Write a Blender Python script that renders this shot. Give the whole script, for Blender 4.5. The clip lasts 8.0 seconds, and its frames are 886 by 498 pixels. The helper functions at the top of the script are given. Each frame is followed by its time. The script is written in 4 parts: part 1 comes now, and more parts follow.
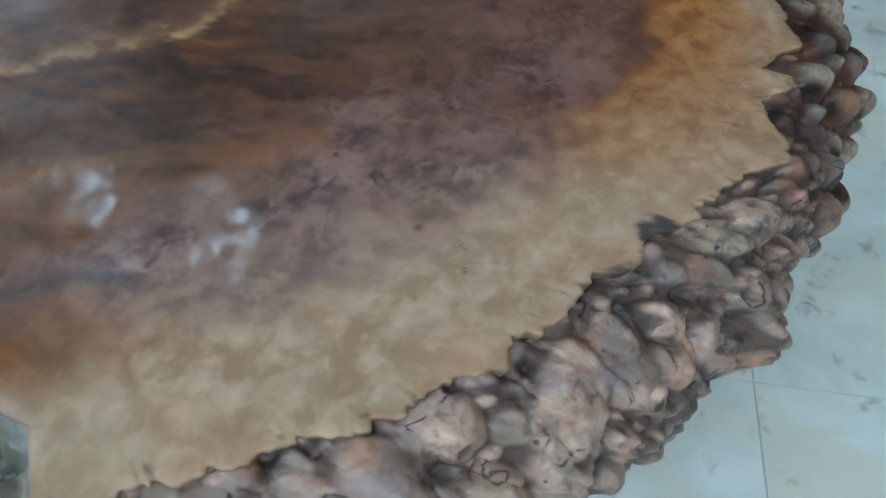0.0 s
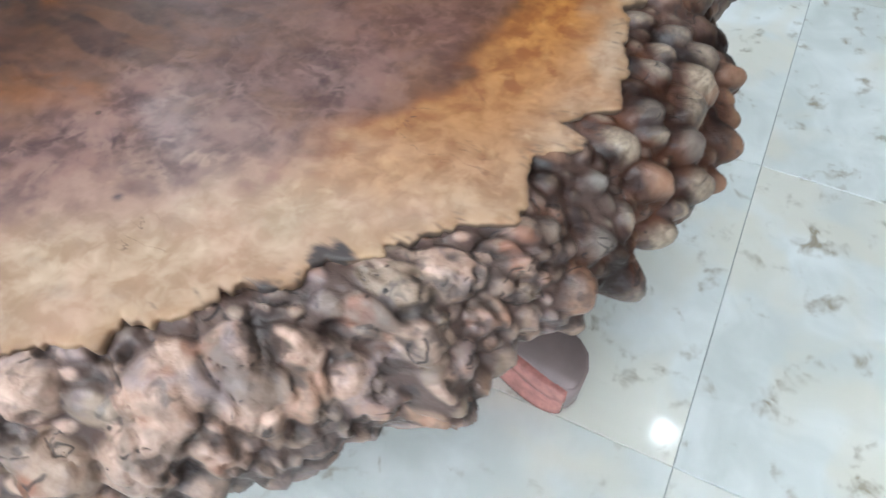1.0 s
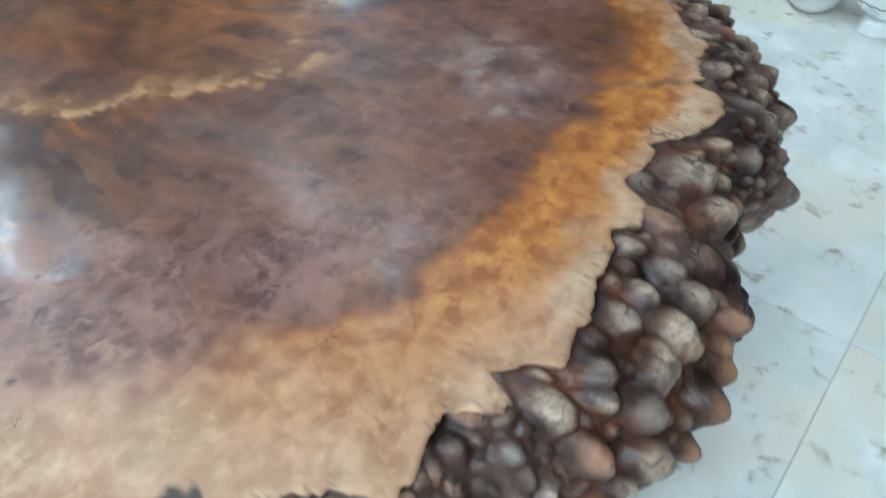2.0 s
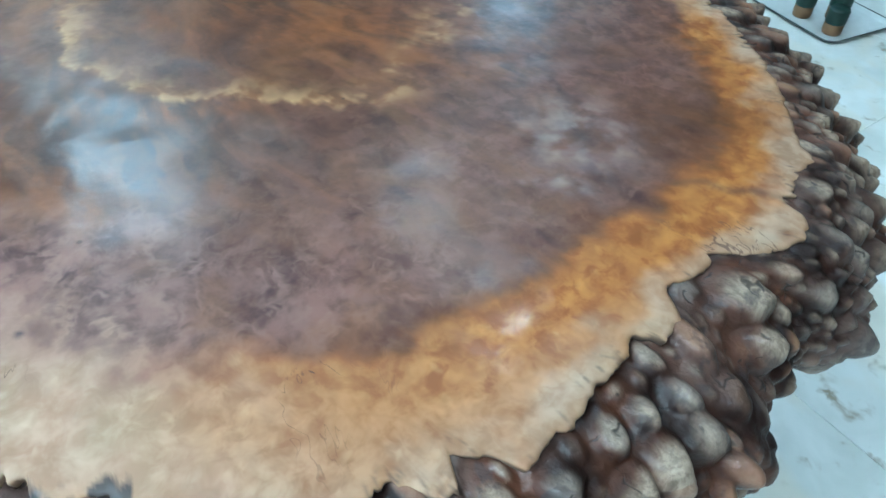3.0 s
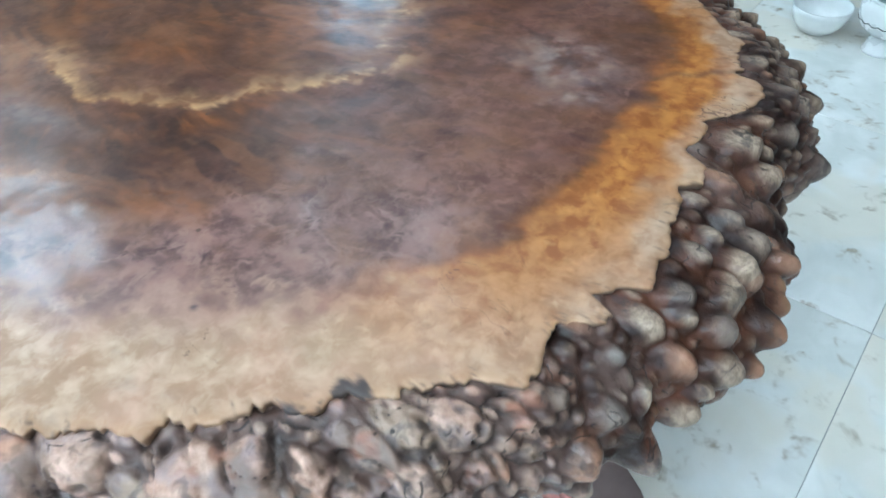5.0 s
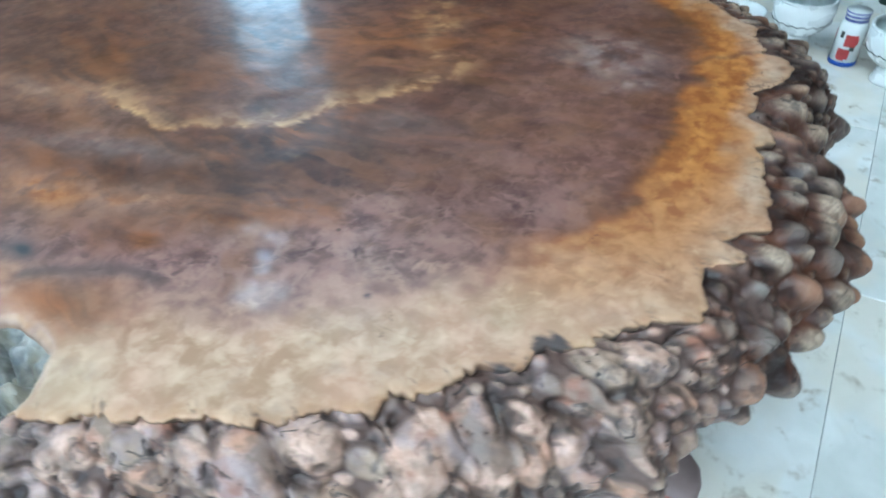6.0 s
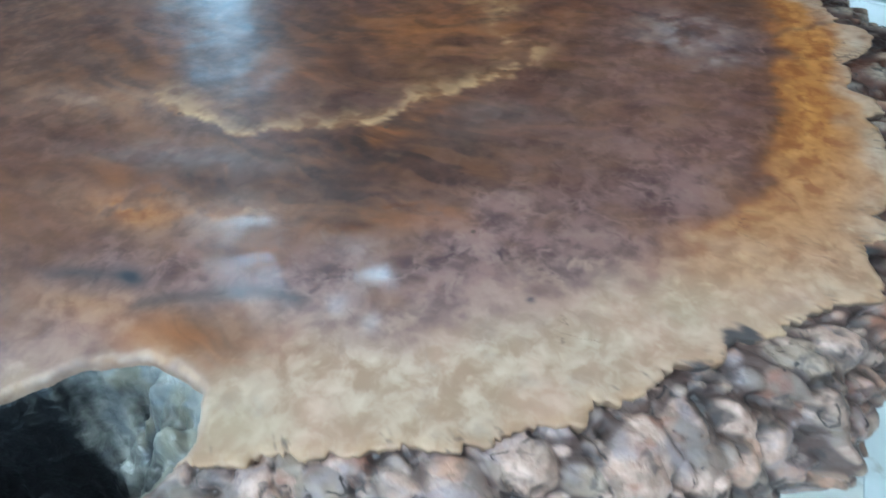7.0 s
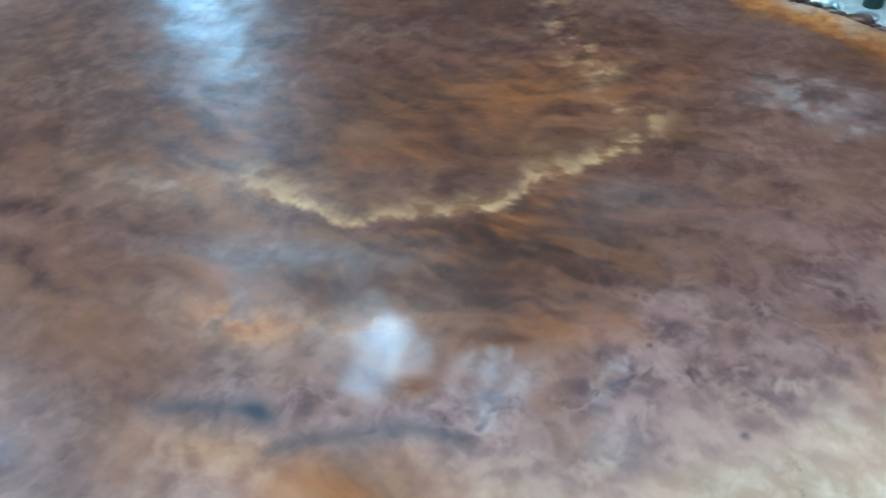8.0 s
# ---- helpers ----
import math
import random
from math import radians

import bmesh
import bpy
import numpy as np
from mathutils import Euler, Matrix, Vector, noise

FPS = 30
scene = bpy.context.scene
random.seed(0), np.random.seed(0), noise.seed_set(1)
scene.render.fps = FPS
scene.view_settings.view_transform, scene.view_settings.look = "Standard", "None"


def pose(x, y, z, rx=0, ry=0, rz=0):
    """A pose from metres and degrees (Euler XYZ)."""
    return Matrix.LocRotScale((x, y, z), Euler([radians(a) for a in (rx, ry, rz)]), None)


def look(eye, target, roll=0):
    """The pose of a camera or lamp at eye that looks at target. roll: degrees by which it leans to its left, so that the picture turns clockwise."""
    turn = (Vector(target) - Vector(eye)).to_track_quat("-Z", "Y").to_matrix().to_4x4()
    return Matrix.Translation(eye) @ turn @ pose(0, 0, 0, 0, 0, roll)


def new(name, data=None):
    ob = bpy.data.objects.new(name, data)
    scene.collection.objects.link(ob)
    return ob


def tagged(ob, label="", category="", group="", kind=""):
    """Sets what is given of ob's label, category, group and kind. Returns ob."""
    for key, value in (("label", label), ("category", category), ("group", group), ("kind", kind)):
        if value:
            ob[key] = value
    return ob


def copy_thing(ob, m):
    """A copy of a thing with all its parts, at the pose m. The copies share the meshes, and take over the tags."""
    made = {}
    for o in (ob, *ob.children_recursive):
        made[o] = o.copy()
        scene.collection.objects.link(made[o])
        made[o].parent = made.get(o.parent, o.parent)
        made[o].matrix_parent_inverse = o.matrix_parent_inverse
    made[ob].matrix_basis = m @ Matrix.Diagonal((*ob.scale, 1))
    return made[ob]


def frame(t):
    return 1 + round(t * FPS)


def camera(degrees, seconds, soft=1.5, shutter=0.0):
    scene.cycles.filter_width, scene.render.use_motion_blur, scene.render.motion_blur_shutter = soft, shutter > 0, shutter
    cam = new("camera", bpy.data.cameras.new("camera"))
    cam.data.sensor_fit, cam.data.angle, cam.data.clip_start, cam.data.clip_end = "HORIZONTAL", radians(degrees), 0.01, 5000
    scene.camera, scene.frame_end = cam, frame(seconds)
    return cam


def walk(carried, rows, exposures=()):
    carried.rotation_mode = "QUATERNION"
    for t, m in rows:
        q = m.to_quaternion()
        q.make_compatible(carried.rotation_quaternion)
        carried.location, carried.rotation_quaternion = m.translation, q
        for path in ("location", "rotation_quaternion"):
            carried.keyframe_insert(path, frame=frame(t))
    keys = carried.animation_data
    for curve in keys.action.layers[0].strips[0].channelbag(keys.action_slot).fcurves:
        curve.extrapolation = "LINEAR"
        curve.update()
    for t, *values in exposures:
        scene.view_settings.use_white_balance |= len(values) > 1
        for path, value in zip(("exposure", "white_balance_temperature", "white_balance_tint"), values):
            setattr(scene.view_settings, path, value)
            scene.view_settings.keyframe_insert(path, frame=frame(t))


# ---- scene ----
cam = camera(66.0, 8.0, shutter=0.3)
PATH = [
    (0, (0.278, 0.204, 0.887), (0.04, 1.385, -0.71), -2.6),
    (0.2, (0.312, 0.218, 0.878), (-0.045, 1.396, -0.698), -7.45),
    (0.5, (0.365, 0.25, 0.869), (-0.122, 1.388, -0.702), -9.0),
    (0.8, (0.449, 0.274, 0.874), (-0.080, 1.359, -0.721), -3.52),
    (1, (0.492, 0.286, 0.879), (-0.057, 1.363, -0.715), -0.9),
    (1.2, (0.518, 0.293, 0.889), (-0.089, 1.362, -0.688), -1.78),
    (1.5, (0.535, 0.335, 0.889), (-0.204, 1.372, -0.653), -4.6),
    (1.7, (0.533, 0.370, 0.893), (-0.236, 1.425, -0.622), -2.23),
    (2, (0.528, 0.431, 0.91), (-0.359, 1.447, -0.567), -2.6),
    (2.2, (0.529, 0.449, 0.902), (-0.436, 1.436, -0.546), -2.59),
    (3.3, (0.558, 0.497, 0.917), (-0.633, 1.259, -0.497), 0.80),
    (3.5, (0.55, 0.488, 0.918), (-0.637, 1.25, -0.5), -0.7),
    (4, (0.51, 0.438, 0.931), (-0.56, 1.344, -0.495), -3.6),
    (4.2, (0.511, 0.423, 0.930), (-0.530, 1.369, -0.492), -3.73),
    (5.3, (0.542, 0.267, 0.929), (-0.380, 1.394, -0.442), -3.46),
    (5.5, (0.526, 0.238, 0.93), (-0.393, 1.41, -0.405), -3.3),
    (5.8, (0.483, 0.206, 0.930), (-0.413, 1.430, -0.374), -3.07),
    (6, (0.437, 0.181, 0.931), (-0.349, 1.442, -0.407), -3.6),
    (6.3, (0.384, 0.149, 0.923), (-0.362, 1.422, -0.427), -5.67),
    (6.5, (0.352, 0.133, 0.929), (-0.342, 1.426, -0.43), -5.8),
    (6.8, (0.327, 0.127, 0.925), (-0.346, 1.424, -0.441), -5.24),
    (7, (0.301, 0.143, 0.927), (-0.342, 1.444, -0.449), -3.8),
    (7.2, (0.283, 0.168, 0.920), (-0.463, 1.441, -0.430), -6.25),
    (7.5, (0.219, 0.209, 0.916), (-0.513, 1.482, -0.442), -4.0),
    (7.8, (0.179, 0.207, 0.919), (-0.503, 1.524, -0.422), -2.79),
    (8, (0.165, 0.177, 0.927), (-0.472, 1.548, -0.383), -4.1),
]
walk(cam, [(t, look(eye, target, roll)) for t, eye, target, roll in PATH], exposures=[(0.0, -0.62, 5200, -7), (0.5, -0.16, 5200, -9), (0.9, 0.25, 5850, 5), (1.5, 0.36, 5950, 8), (2.0, 0.33, 5500, -1), (3.3, 0.48, 4920, -11), (4.2, 0.54, 4920, -11), (5.3, 0.36, 5480, 2), (5.8, 0.37, 5320, -1), (6.5, 0.28, 5100, -5), (7.0, 0.20, 4890, -7), (7.5, 0.27, 4590, -10), (8.0, 0.45, 4590, -10)])

# ---- world, sun and exposure ----
world = bpy.data.worlds.new("world")
scene.world = world
world.use_nodes = True
wn = world.node_tree.nodes
sky = wn.new("ShaderNodeTexSky")
sky.sky_type, sky.sun_disc = "NISHITA", False
sky.sun_elevation, sky.sun_rotation = radians(55), radians(80)
wn["Background"].inputs["Strength"].default_value = 0.12
world.node_tree.links.new(sky.outputs["Color"], wn["Background"].inputs["Color"])

sun = new("sun", bpy.data.lights.new("sun", "SUN"))
sun.data.energy, sun.data.angle, sun.data.color = 2.0, radians(2), (1.0, 0.95, 0.88)
sun.matrix_world = look((4, 1, 6), (0, 0.3, 0))

DAY = (0.79, 0.92, 1.0)


def opening_light(name, place, target, wide, high, watts):
    lamp = new(name, bpy.data.lights.new(name, "AREA"))
    lamp.data.shape, lamp.data.size, lamp.data.size_y = "RECTANGLE", wide, high
    lamp.data.energy, lamp.data.color = watts, DAY
    lamp.matrix_world = look(place, target)
    return lamp


ROOM_X0, ROOM_X1, ROOM_Y0, ROOM_Y1, ROOM_H = -2.6, 3.2, -2.6, 5.2, 2.75
# openings: along the wall from, to, and heights
WIN_A = (2.95, 3.5, 0.9, 2.5)
WIN_B = (0.42, 1.06, 2.15, 2.71)
# the wide south opening is made up, out of view, for fill light
FILL_OPENING = (-1.2, 1.8, 0.0, 2.4)
lamp_a = opening_light("sky_light_a", (ROOM_X0 - 0.02, 3.225, 1.7), (0, 3.225, 1.7), 0.46, 1.5, 15)
opening_light("sky_light_b", (ROOM_X0 - 0.02, 0.74, 2.43), (0, 0.74, 2.43), 0.56, 0.47, 13)
# added fill from the south, behind the camera
opening_light("south_fill", (0.3, ROOM_Y0 - 0.02, 1.2), (0.3, 0, 1.2), 2.9, 2.3, 48)

lamp_a.data.color = (0.62, 0.84, 1.0)

# ---- materials ----


class Mat:
    """A node material with short ways to wire it."""

    def __init__(self, name, rough=0.5, metal=0.0, coat=0.0, spec=0.5):
        self.m = bpy.data.materials.new(name)
        self.m.use_nodes = True
        self.t = self.m.node_tree
        self.b = self.t.nodes["Principled BSDF"]
        self.b.inputs["Roughness"].default_value = rough
        self.b.inputs["Metallic"].default_value = metal
        self.b.inputs["Coat Weight"].default_value = coat
        self.b.inputs["Coat Roughness"].default_value = 0.12
        self.b.inputs["Specular IOR Level"].default_value = spec

    def node(self, kind, **given):
        n = self.t.nodes.new(kind)
        for key, value in given.items():
            n.inputs[key.replace("_", " ")].default_value = value
        return n

    def link(self, a, b):
        self.t.links.new(a, b)

    def put(self, socket, value):
        if hasattr(value, "is_output"):
            self.link(value, socket)
        else:
            socket.default_value = value

    def coords(self, world_place=False):
        if world_place:
            return self.node("ShaderNodeNewGeometry").outputs["Position"]
        return self.node("ShaderNodeTexCoord").outputs["Object"]

    def noise(self, at, scale, detail=3.0, rough=0.55, distort=0.0):
        n = self.node("ShaderNodeTexNoise", Scale=scale, Detail=detail, Roughness=rough, Distortion=distort)
        self.link(at, n.inputs["Vector"])
        return n.outputs["Fac"]

    def cells(self, at, scale, feature="F1", random_amount=1.0):
        n = self.node("ShaderNodeTexVoronoi", Scale=scale, Randomness=random_amount)
        n.feature = feature
        self.link(at, n.inputs["Vector"])
        return n.outputs["Distance"]

    def ramp(self, value, lo, hi, a=0.0, b=1.0):
        if lo > hi:
            lo, hi, a, b = hi, lo, b, a
        n = self.node("ShaderNodeMapRange")
        n.interpolation_type = "SMOOTHSTEP"
        self.link(value, n.inputs["Value"])
        for key, v in (("From Min", lo), ("From Max", hi), ("To Min", a), ("To Max", b)):
            n.inputs[key].default_value = v
        return n.outputs["Result"]

    def math(self, op, a, b=0.0):
        n = self.node("ShaderNodeMath")
        n.operation = op
        self.put(n.inputs[0], a)
        self.put(n.inputs[1], b)
        return n.outputs[0]

    def mix(self, fac, a, b, blend="MIX"):
        n = self.node("ShaderNodeMix")
        n.data_type, n.blend_type = "RGBA", blend
        self.put(n.inputs["Factor"], fac)
        for socket, v in ((n.inputs[6], a), (n.inputs[7], b)):
            self.put(socket, (*v, 1.0) if isinstance(v, tuple) else v)
        return n.outputs[2]

    def warp(self, at, scale, amount):
        """Coordinates pushed about by a coloured noise."""
        n = self.node("ShaderNodeTexNoise", Scale=scale, Detail=2.0)
        self.link(at, n.inputs["Vector"])
        sub = self.node("ShaderNodeVectorMath")
        sub.operation = "SUBTRACT"
        self.link(n.outputs["Color"], sub.inputs[0])
        sub.inputs[1].default_value = (0.5, 0.5, 0.5)
        mul = self.node("ShaderNodeVectorMath")
        mul.operation = "SCALE"
        self.link(sub.outputs[0], mul.inputs[0])
        mul.inputs["Scale"].default_value = amount
        add = self.node("ShaderNodeVectorMath")
        self.link(at, add.inputs[0])
        self.link(mul.outputs[0], add.inputs[1])
        return add.outputs[0]

    def stretch(self, at, size, turn=0.0):
        n = self.node("ShaderNodeMapping")
        self.link(at, n.inputs["Vector"])
        n.inputs["Scale"].default_value = size
        n.inputs["Rotation"].default_value = (0, 0, radians(turn))
        return n.outputs[0]

    def attribute(self, name):
        n = self.node("ShaderNodeAttribute")
        n.attribute_name = name
        s = self.node("ShaderNodeSeparateColor")
        self.link(n.outputs["Color"], s.inputs[0])
        return s.outputs[0], s.outputs[1], s.outputs[2]

    def bump(self, height, strength=0.3, distance=0.001, base=None):
        n = self.node("ShaderNodeBump", Strength=strength, Distance=distance)
        self.link(height, n.inputs["Height"])
        if base is not None:
            self.link(base, n.inputs["Normal"])
        self.link(n.outputs[0], self.b.inputs["Normal"])
        self.link(n.outputs[0], self.b.inputs["Coat Normal"])
        return n.outputs[0]

    def colour(self, value):
        self.put(self.b.inputs["Base Color"], (*value, 1.0) if isinstance(value, tuple) else value)


def plain(name, colour, rough=0.5, metal=0.0, coat=0.0, vary=0.12, scale=30.0, relief=0.1):
    """A painted, moulded or cast surface, with faint patches and fine grain."""
    m = Mat(name, rough, metal, coat)
    at = m.coords()
    n = m.noise(at, scale, 4.0)
    dark = tuple(c * (1 - vary) for c in colour)
    light = tuple(min(1.0, c * (1 + vary * 0.6)) for c in colour)
    m.colour(m.mix(m.ramp(n, 0.3, 0.7), dark, light))
    m.link(m.ramp(m.noise(at, scale * 0.4, 2.0), 0.3, 0.7, rough * 0.85, min(1.0, rough * 1.2)), m.b.inputs["Roughness"])
    m.bump(m.noise(at, scale * 8, 2.0), relief, 0.0006)
    return m.m


def slab_material():
    """Polished burl: pale sapwood, an amber band, dark heartwood, cream veins."""
    m = Mat("polished_burl", 0.36, 0.0, 0.24, 0.2)
    m.b.inputs["Coat Roughness"].default_value = 0.125
    at = m.coords(True)
    flow = m.warp(at, 18.0, 0.02)
    heart, amber, vein = m.attribute("zones")
    ember, ash, ink_shade = m.attribute("marks")
    bands, bands2, rind = m.attribute("grain")
    deep, clear, streaks = m.attribute("tones")
    along = m.node("ShaderNodeAttribute")
    along.attribute_name = "rings_at"
    fibre = m.noise(m.stretch(along.outputs["Vector"], (1.0, 0.60, 1.0)), 40.0, 2.5, 0.5)
    curl = m.noise(m.warp(at, 34.0, 0.022), 48.0, 2.0, 0.5)
    curl2 = m.noise(m.warp(at, 40.0, 0.02), 58.0, 3.0, 0.55)
    broad = m.noise(flow, 12.0, 3.0)
    patch = m.noise(m.warp(at, 14.0, 0.03), 24.0, 3.0)
    bent = m.warp(m.warp(at, 26.0, 0.03), 70.0, 0.014)
    eyes = m.cells(bent, 52.0, "SMOOTH_F1")
    net = m.math("ADD", m.math("MULTIPLY", m.ramp(eyes, 0.12, 0.56), 0.5), m.math("MULTIPLY", m.ramp(curl2, 0.34, 0.66), 0.5))
    # sapwood: cream, with grey-green, pink and orange clouds and curled figure
    sap = m.mix(m.ramp(curl2, 0.33, 0.67), (0.28, 0.165, 0.098), (0.48, 0.335, 0.235))
    sap = m.mix(m.ramp(patch, 0.42, 0.78, 0.0, 0.55), sap, (0.44, 0.255, 0.175))
    sap = m.mix(m.ramp(broad, 0.60, 0.25, 0.0, 0.5), sap, (0.40, 0.295, 0.19))
    sap = m.mix(m.ramp(m.noise(m.warp(at, 20.0, 0.03), 36.0, 3.0), 0.54, 0.80, 0.0, 0.55), sap, (0.28, 0.205, 0.16))
    figure = m.math("ABSOLUTE", m.math("SUBTRACT", curl, 0.5))
    sap = m.mix(m.ramp(figure, 0.0, 0.14, 0.26, 0.0), sap, (0.31, 0.185, 0.115))
    sap = m.mix(m.ramp(eyes, 0.03, 0.20, 0.35, 0.0), sap, (0.56, 0.40, 0.27))
    gold = m.mix(m.ramp(curl2, 0.32, 0.68), (0.23, 0.069, 0.013), (0.455, 0.188, 0.044))
    gold = m.mix(m.ramp(patch, 0.55, 0.72, 0.0, 0.7), gold, (0.19, 0.055, 0.012))
    gold = m.mix(m.ramp(net, 0.5, 1.0, 0.0, 0.35), gold, (0.25, 0.085, 0.02))
    gold = m.mix(m.ramp(figure, 0.0, 0.10, 0.28, 0.0), gold, (0.22, 0.075, 0.018))
    gold = m.mix(m.ramp(eyes, 0.02, 0.26, 0.18, 0.0), gold, (0.62, 0.36, 0.14))
    # heartwood: ringed brown in the middle, a pink net round purple eyes outwards
    core = m.mix(m.ramp(fibre, 0.34, 0.66), (0.046, 0.016, 0.010), (0.118, 0.045, 0.026))
    core = m.mix(m.ramp(bands, 0.45, 0.95, 0.0, 0.4), core, (0.185, 0.085, 0.030))
    core = m.mix(m.ramp(bands2, 0.46, 0.10, 0.0, 0.75), core, (0.040, 0.013, 0.007))
    core = m.mix(m.ramp(net, 0.45, 0.95, 0.0, 0.42), core, (0.170, 0.075, 0.054))
    blotch = m.noise(m.warp(at, 18.0, 0.045), 25.0, 4.0, 0.62)
    threads = m.ramp(m.math("ABSOLUTE", m.math("SUBTRACT", m.noise(m.warp(at, 30.0, 0.03), 36.0, 3.0, 0.6), 0.5)), 0.0, 0.11, 1.0, 0.0)
    eyed = m.mix(m.ramp(blotch, 0.36, 0.64), (0.052, 0.026, 0.033), (0.255, 0.138, 0.116))
    eyed = m.mix(m.math("MULTIPLY", threads, m.ramp(curl2, 0.30, 0.70, 0.15, 0.9)), eyed, (0.295, 0.175, 0.142))
    eyed = m.mix(m.ramp(eyes, 0.05, 0.30, 0.6, 0.0), eyed, (0.060, 0.029, 0.040))
    core = m.mix(m.math("MULTIPLY", rind, 0.88), core, eyed)
    core = m.mix(m.ramp(m.noise(m.warp(at, 8.0, 0.05), 7.0, 3.0), 0.40, 0.74, 0.0, 0.5), core, (0.060, 0.020, 0.012))
    core = m.mix(m.ramp(m.noise(m.warp(at, 20.0, 0.04), 24.0, 4.0, 0.6), 0.45, 0.78, 0.0, 0.6), core, (0.185, 0.085, 0.042))
    sap = m.mix(m.ramp(heart, 0.02, 0.45, 0.0, 0.8), sap, m.mix(net, (0.20, 0.112, 0.098), (0.40, 0.245, 0.175)))
    colour = m.mix(amber, sap, gold)
    colour = m.mix(heart, colour, core)
    rust = m.mix(m.ramp(m.math("ADD", m.math("MULTIPLY", fibre, 0.5), m.math("MULTIPLY", bands, 0.5)), 0.26, 0.74), (0.060, 0.020, 0.007), (0.265, 0.090, 0.021))
    colour = m.mix(ember, colour, rust)
    umber = m.mix(m.ramp(m.math("ADD", m.math("MULTIPLY", streaks, 0.6), m.math("MULTIPLY", fibre, 0.4)), 0.32, 0.72), (0.024, 0.010, 0.005), (0.120, 0.046, 0.014))
    colour = m.mix(m.math("MULTIPLY", deep, m.ramp(blotch, 0.30, 0.62, 0.97, 0.62)), colour, umber)
    colour = m.mix(ash, colour, m.mix(m.ramp(curl, 0.35, 0.65), (0.24, 0.20, 0.205), (0.46, 0.385, 0.35)))
    colour = m.mix(m.math("MULTIPLY", vein, m.ramp(curl, 0.30, 0.58, 0.6, 0.95)), colour, m.mix(m.ramp(curl, 0.38, 0.62), (0.27, 0.125, 0.045), (0.46, 0.27, 0.125)))
    # dark marks in the wood, and the painted shade under the rim
    colour = m.mix(ink_shade, colour, (0.030, 0.030, 0.036))
    # worm holes and short dark checks in the wood
    pins = m.cells(at, 24.0)
    colour = m.mix(m.math("MULTIPLY", m.ramp(pins, 0.035, 0.07, 0.7, 0.0), m.ramp(broad, 0.5, 0.56)), colour, (0.06, 0.034, 0.025))
    lines = m.noise(m.stretch(m.warp(at, 25.0, 0.03), (14, 60, 30), 25), 1.0, 3.0, 0.6)
    check = m.math("MULTIPLY", m.ramp(m.math("ABSOLUTE", m.math("SUBTRACT", lines, 0.5)), 0.002, 0.010, 0.7, 0.0), m.ramp(m.noise(at, 11.0, 1.0), 0.64, 0.70))
    check = m.math("MULTIPLY", check, m.math("SUBTRACT", 1.0, heart))
    colour = m.mix(check, colour, (0.08, 0.04, 0.03))
    m.colour(colour)
    # the varnish is clear in places and rubbed dull in others
    m.link(m.ramp(clear, 0.1, 0.8, 0.20, 0.25), m.b.inputs["Coat Weight"])
    m.link(m.ramp(clear, 0.1, 0.8, 0.22, 0.14), m.b.inputs["Coat Roughness"])
    m.link(m.math("ADD", m.ramp(m.noise(at, 22.0, 3.0), 0.3, 0.72, 0.32, 0.43), m.ramp(heart, 0.15, 0.85, 0.10, 0.0)), m.b.inputs["Roughness"])
    swell = m.noise(m.warp(at, 24.0, 0.025), 52.0, 1.5, 0.5)
    one = m.node("ShaderNodeBump", Strength=0.075, Distance=0.005)
    m.link(swell, one.inputs["Height"])
    m.bump(m.noise(at, 150.0, 2.0), 0.05, 0.0015, one.outputs[0])
    return m.m


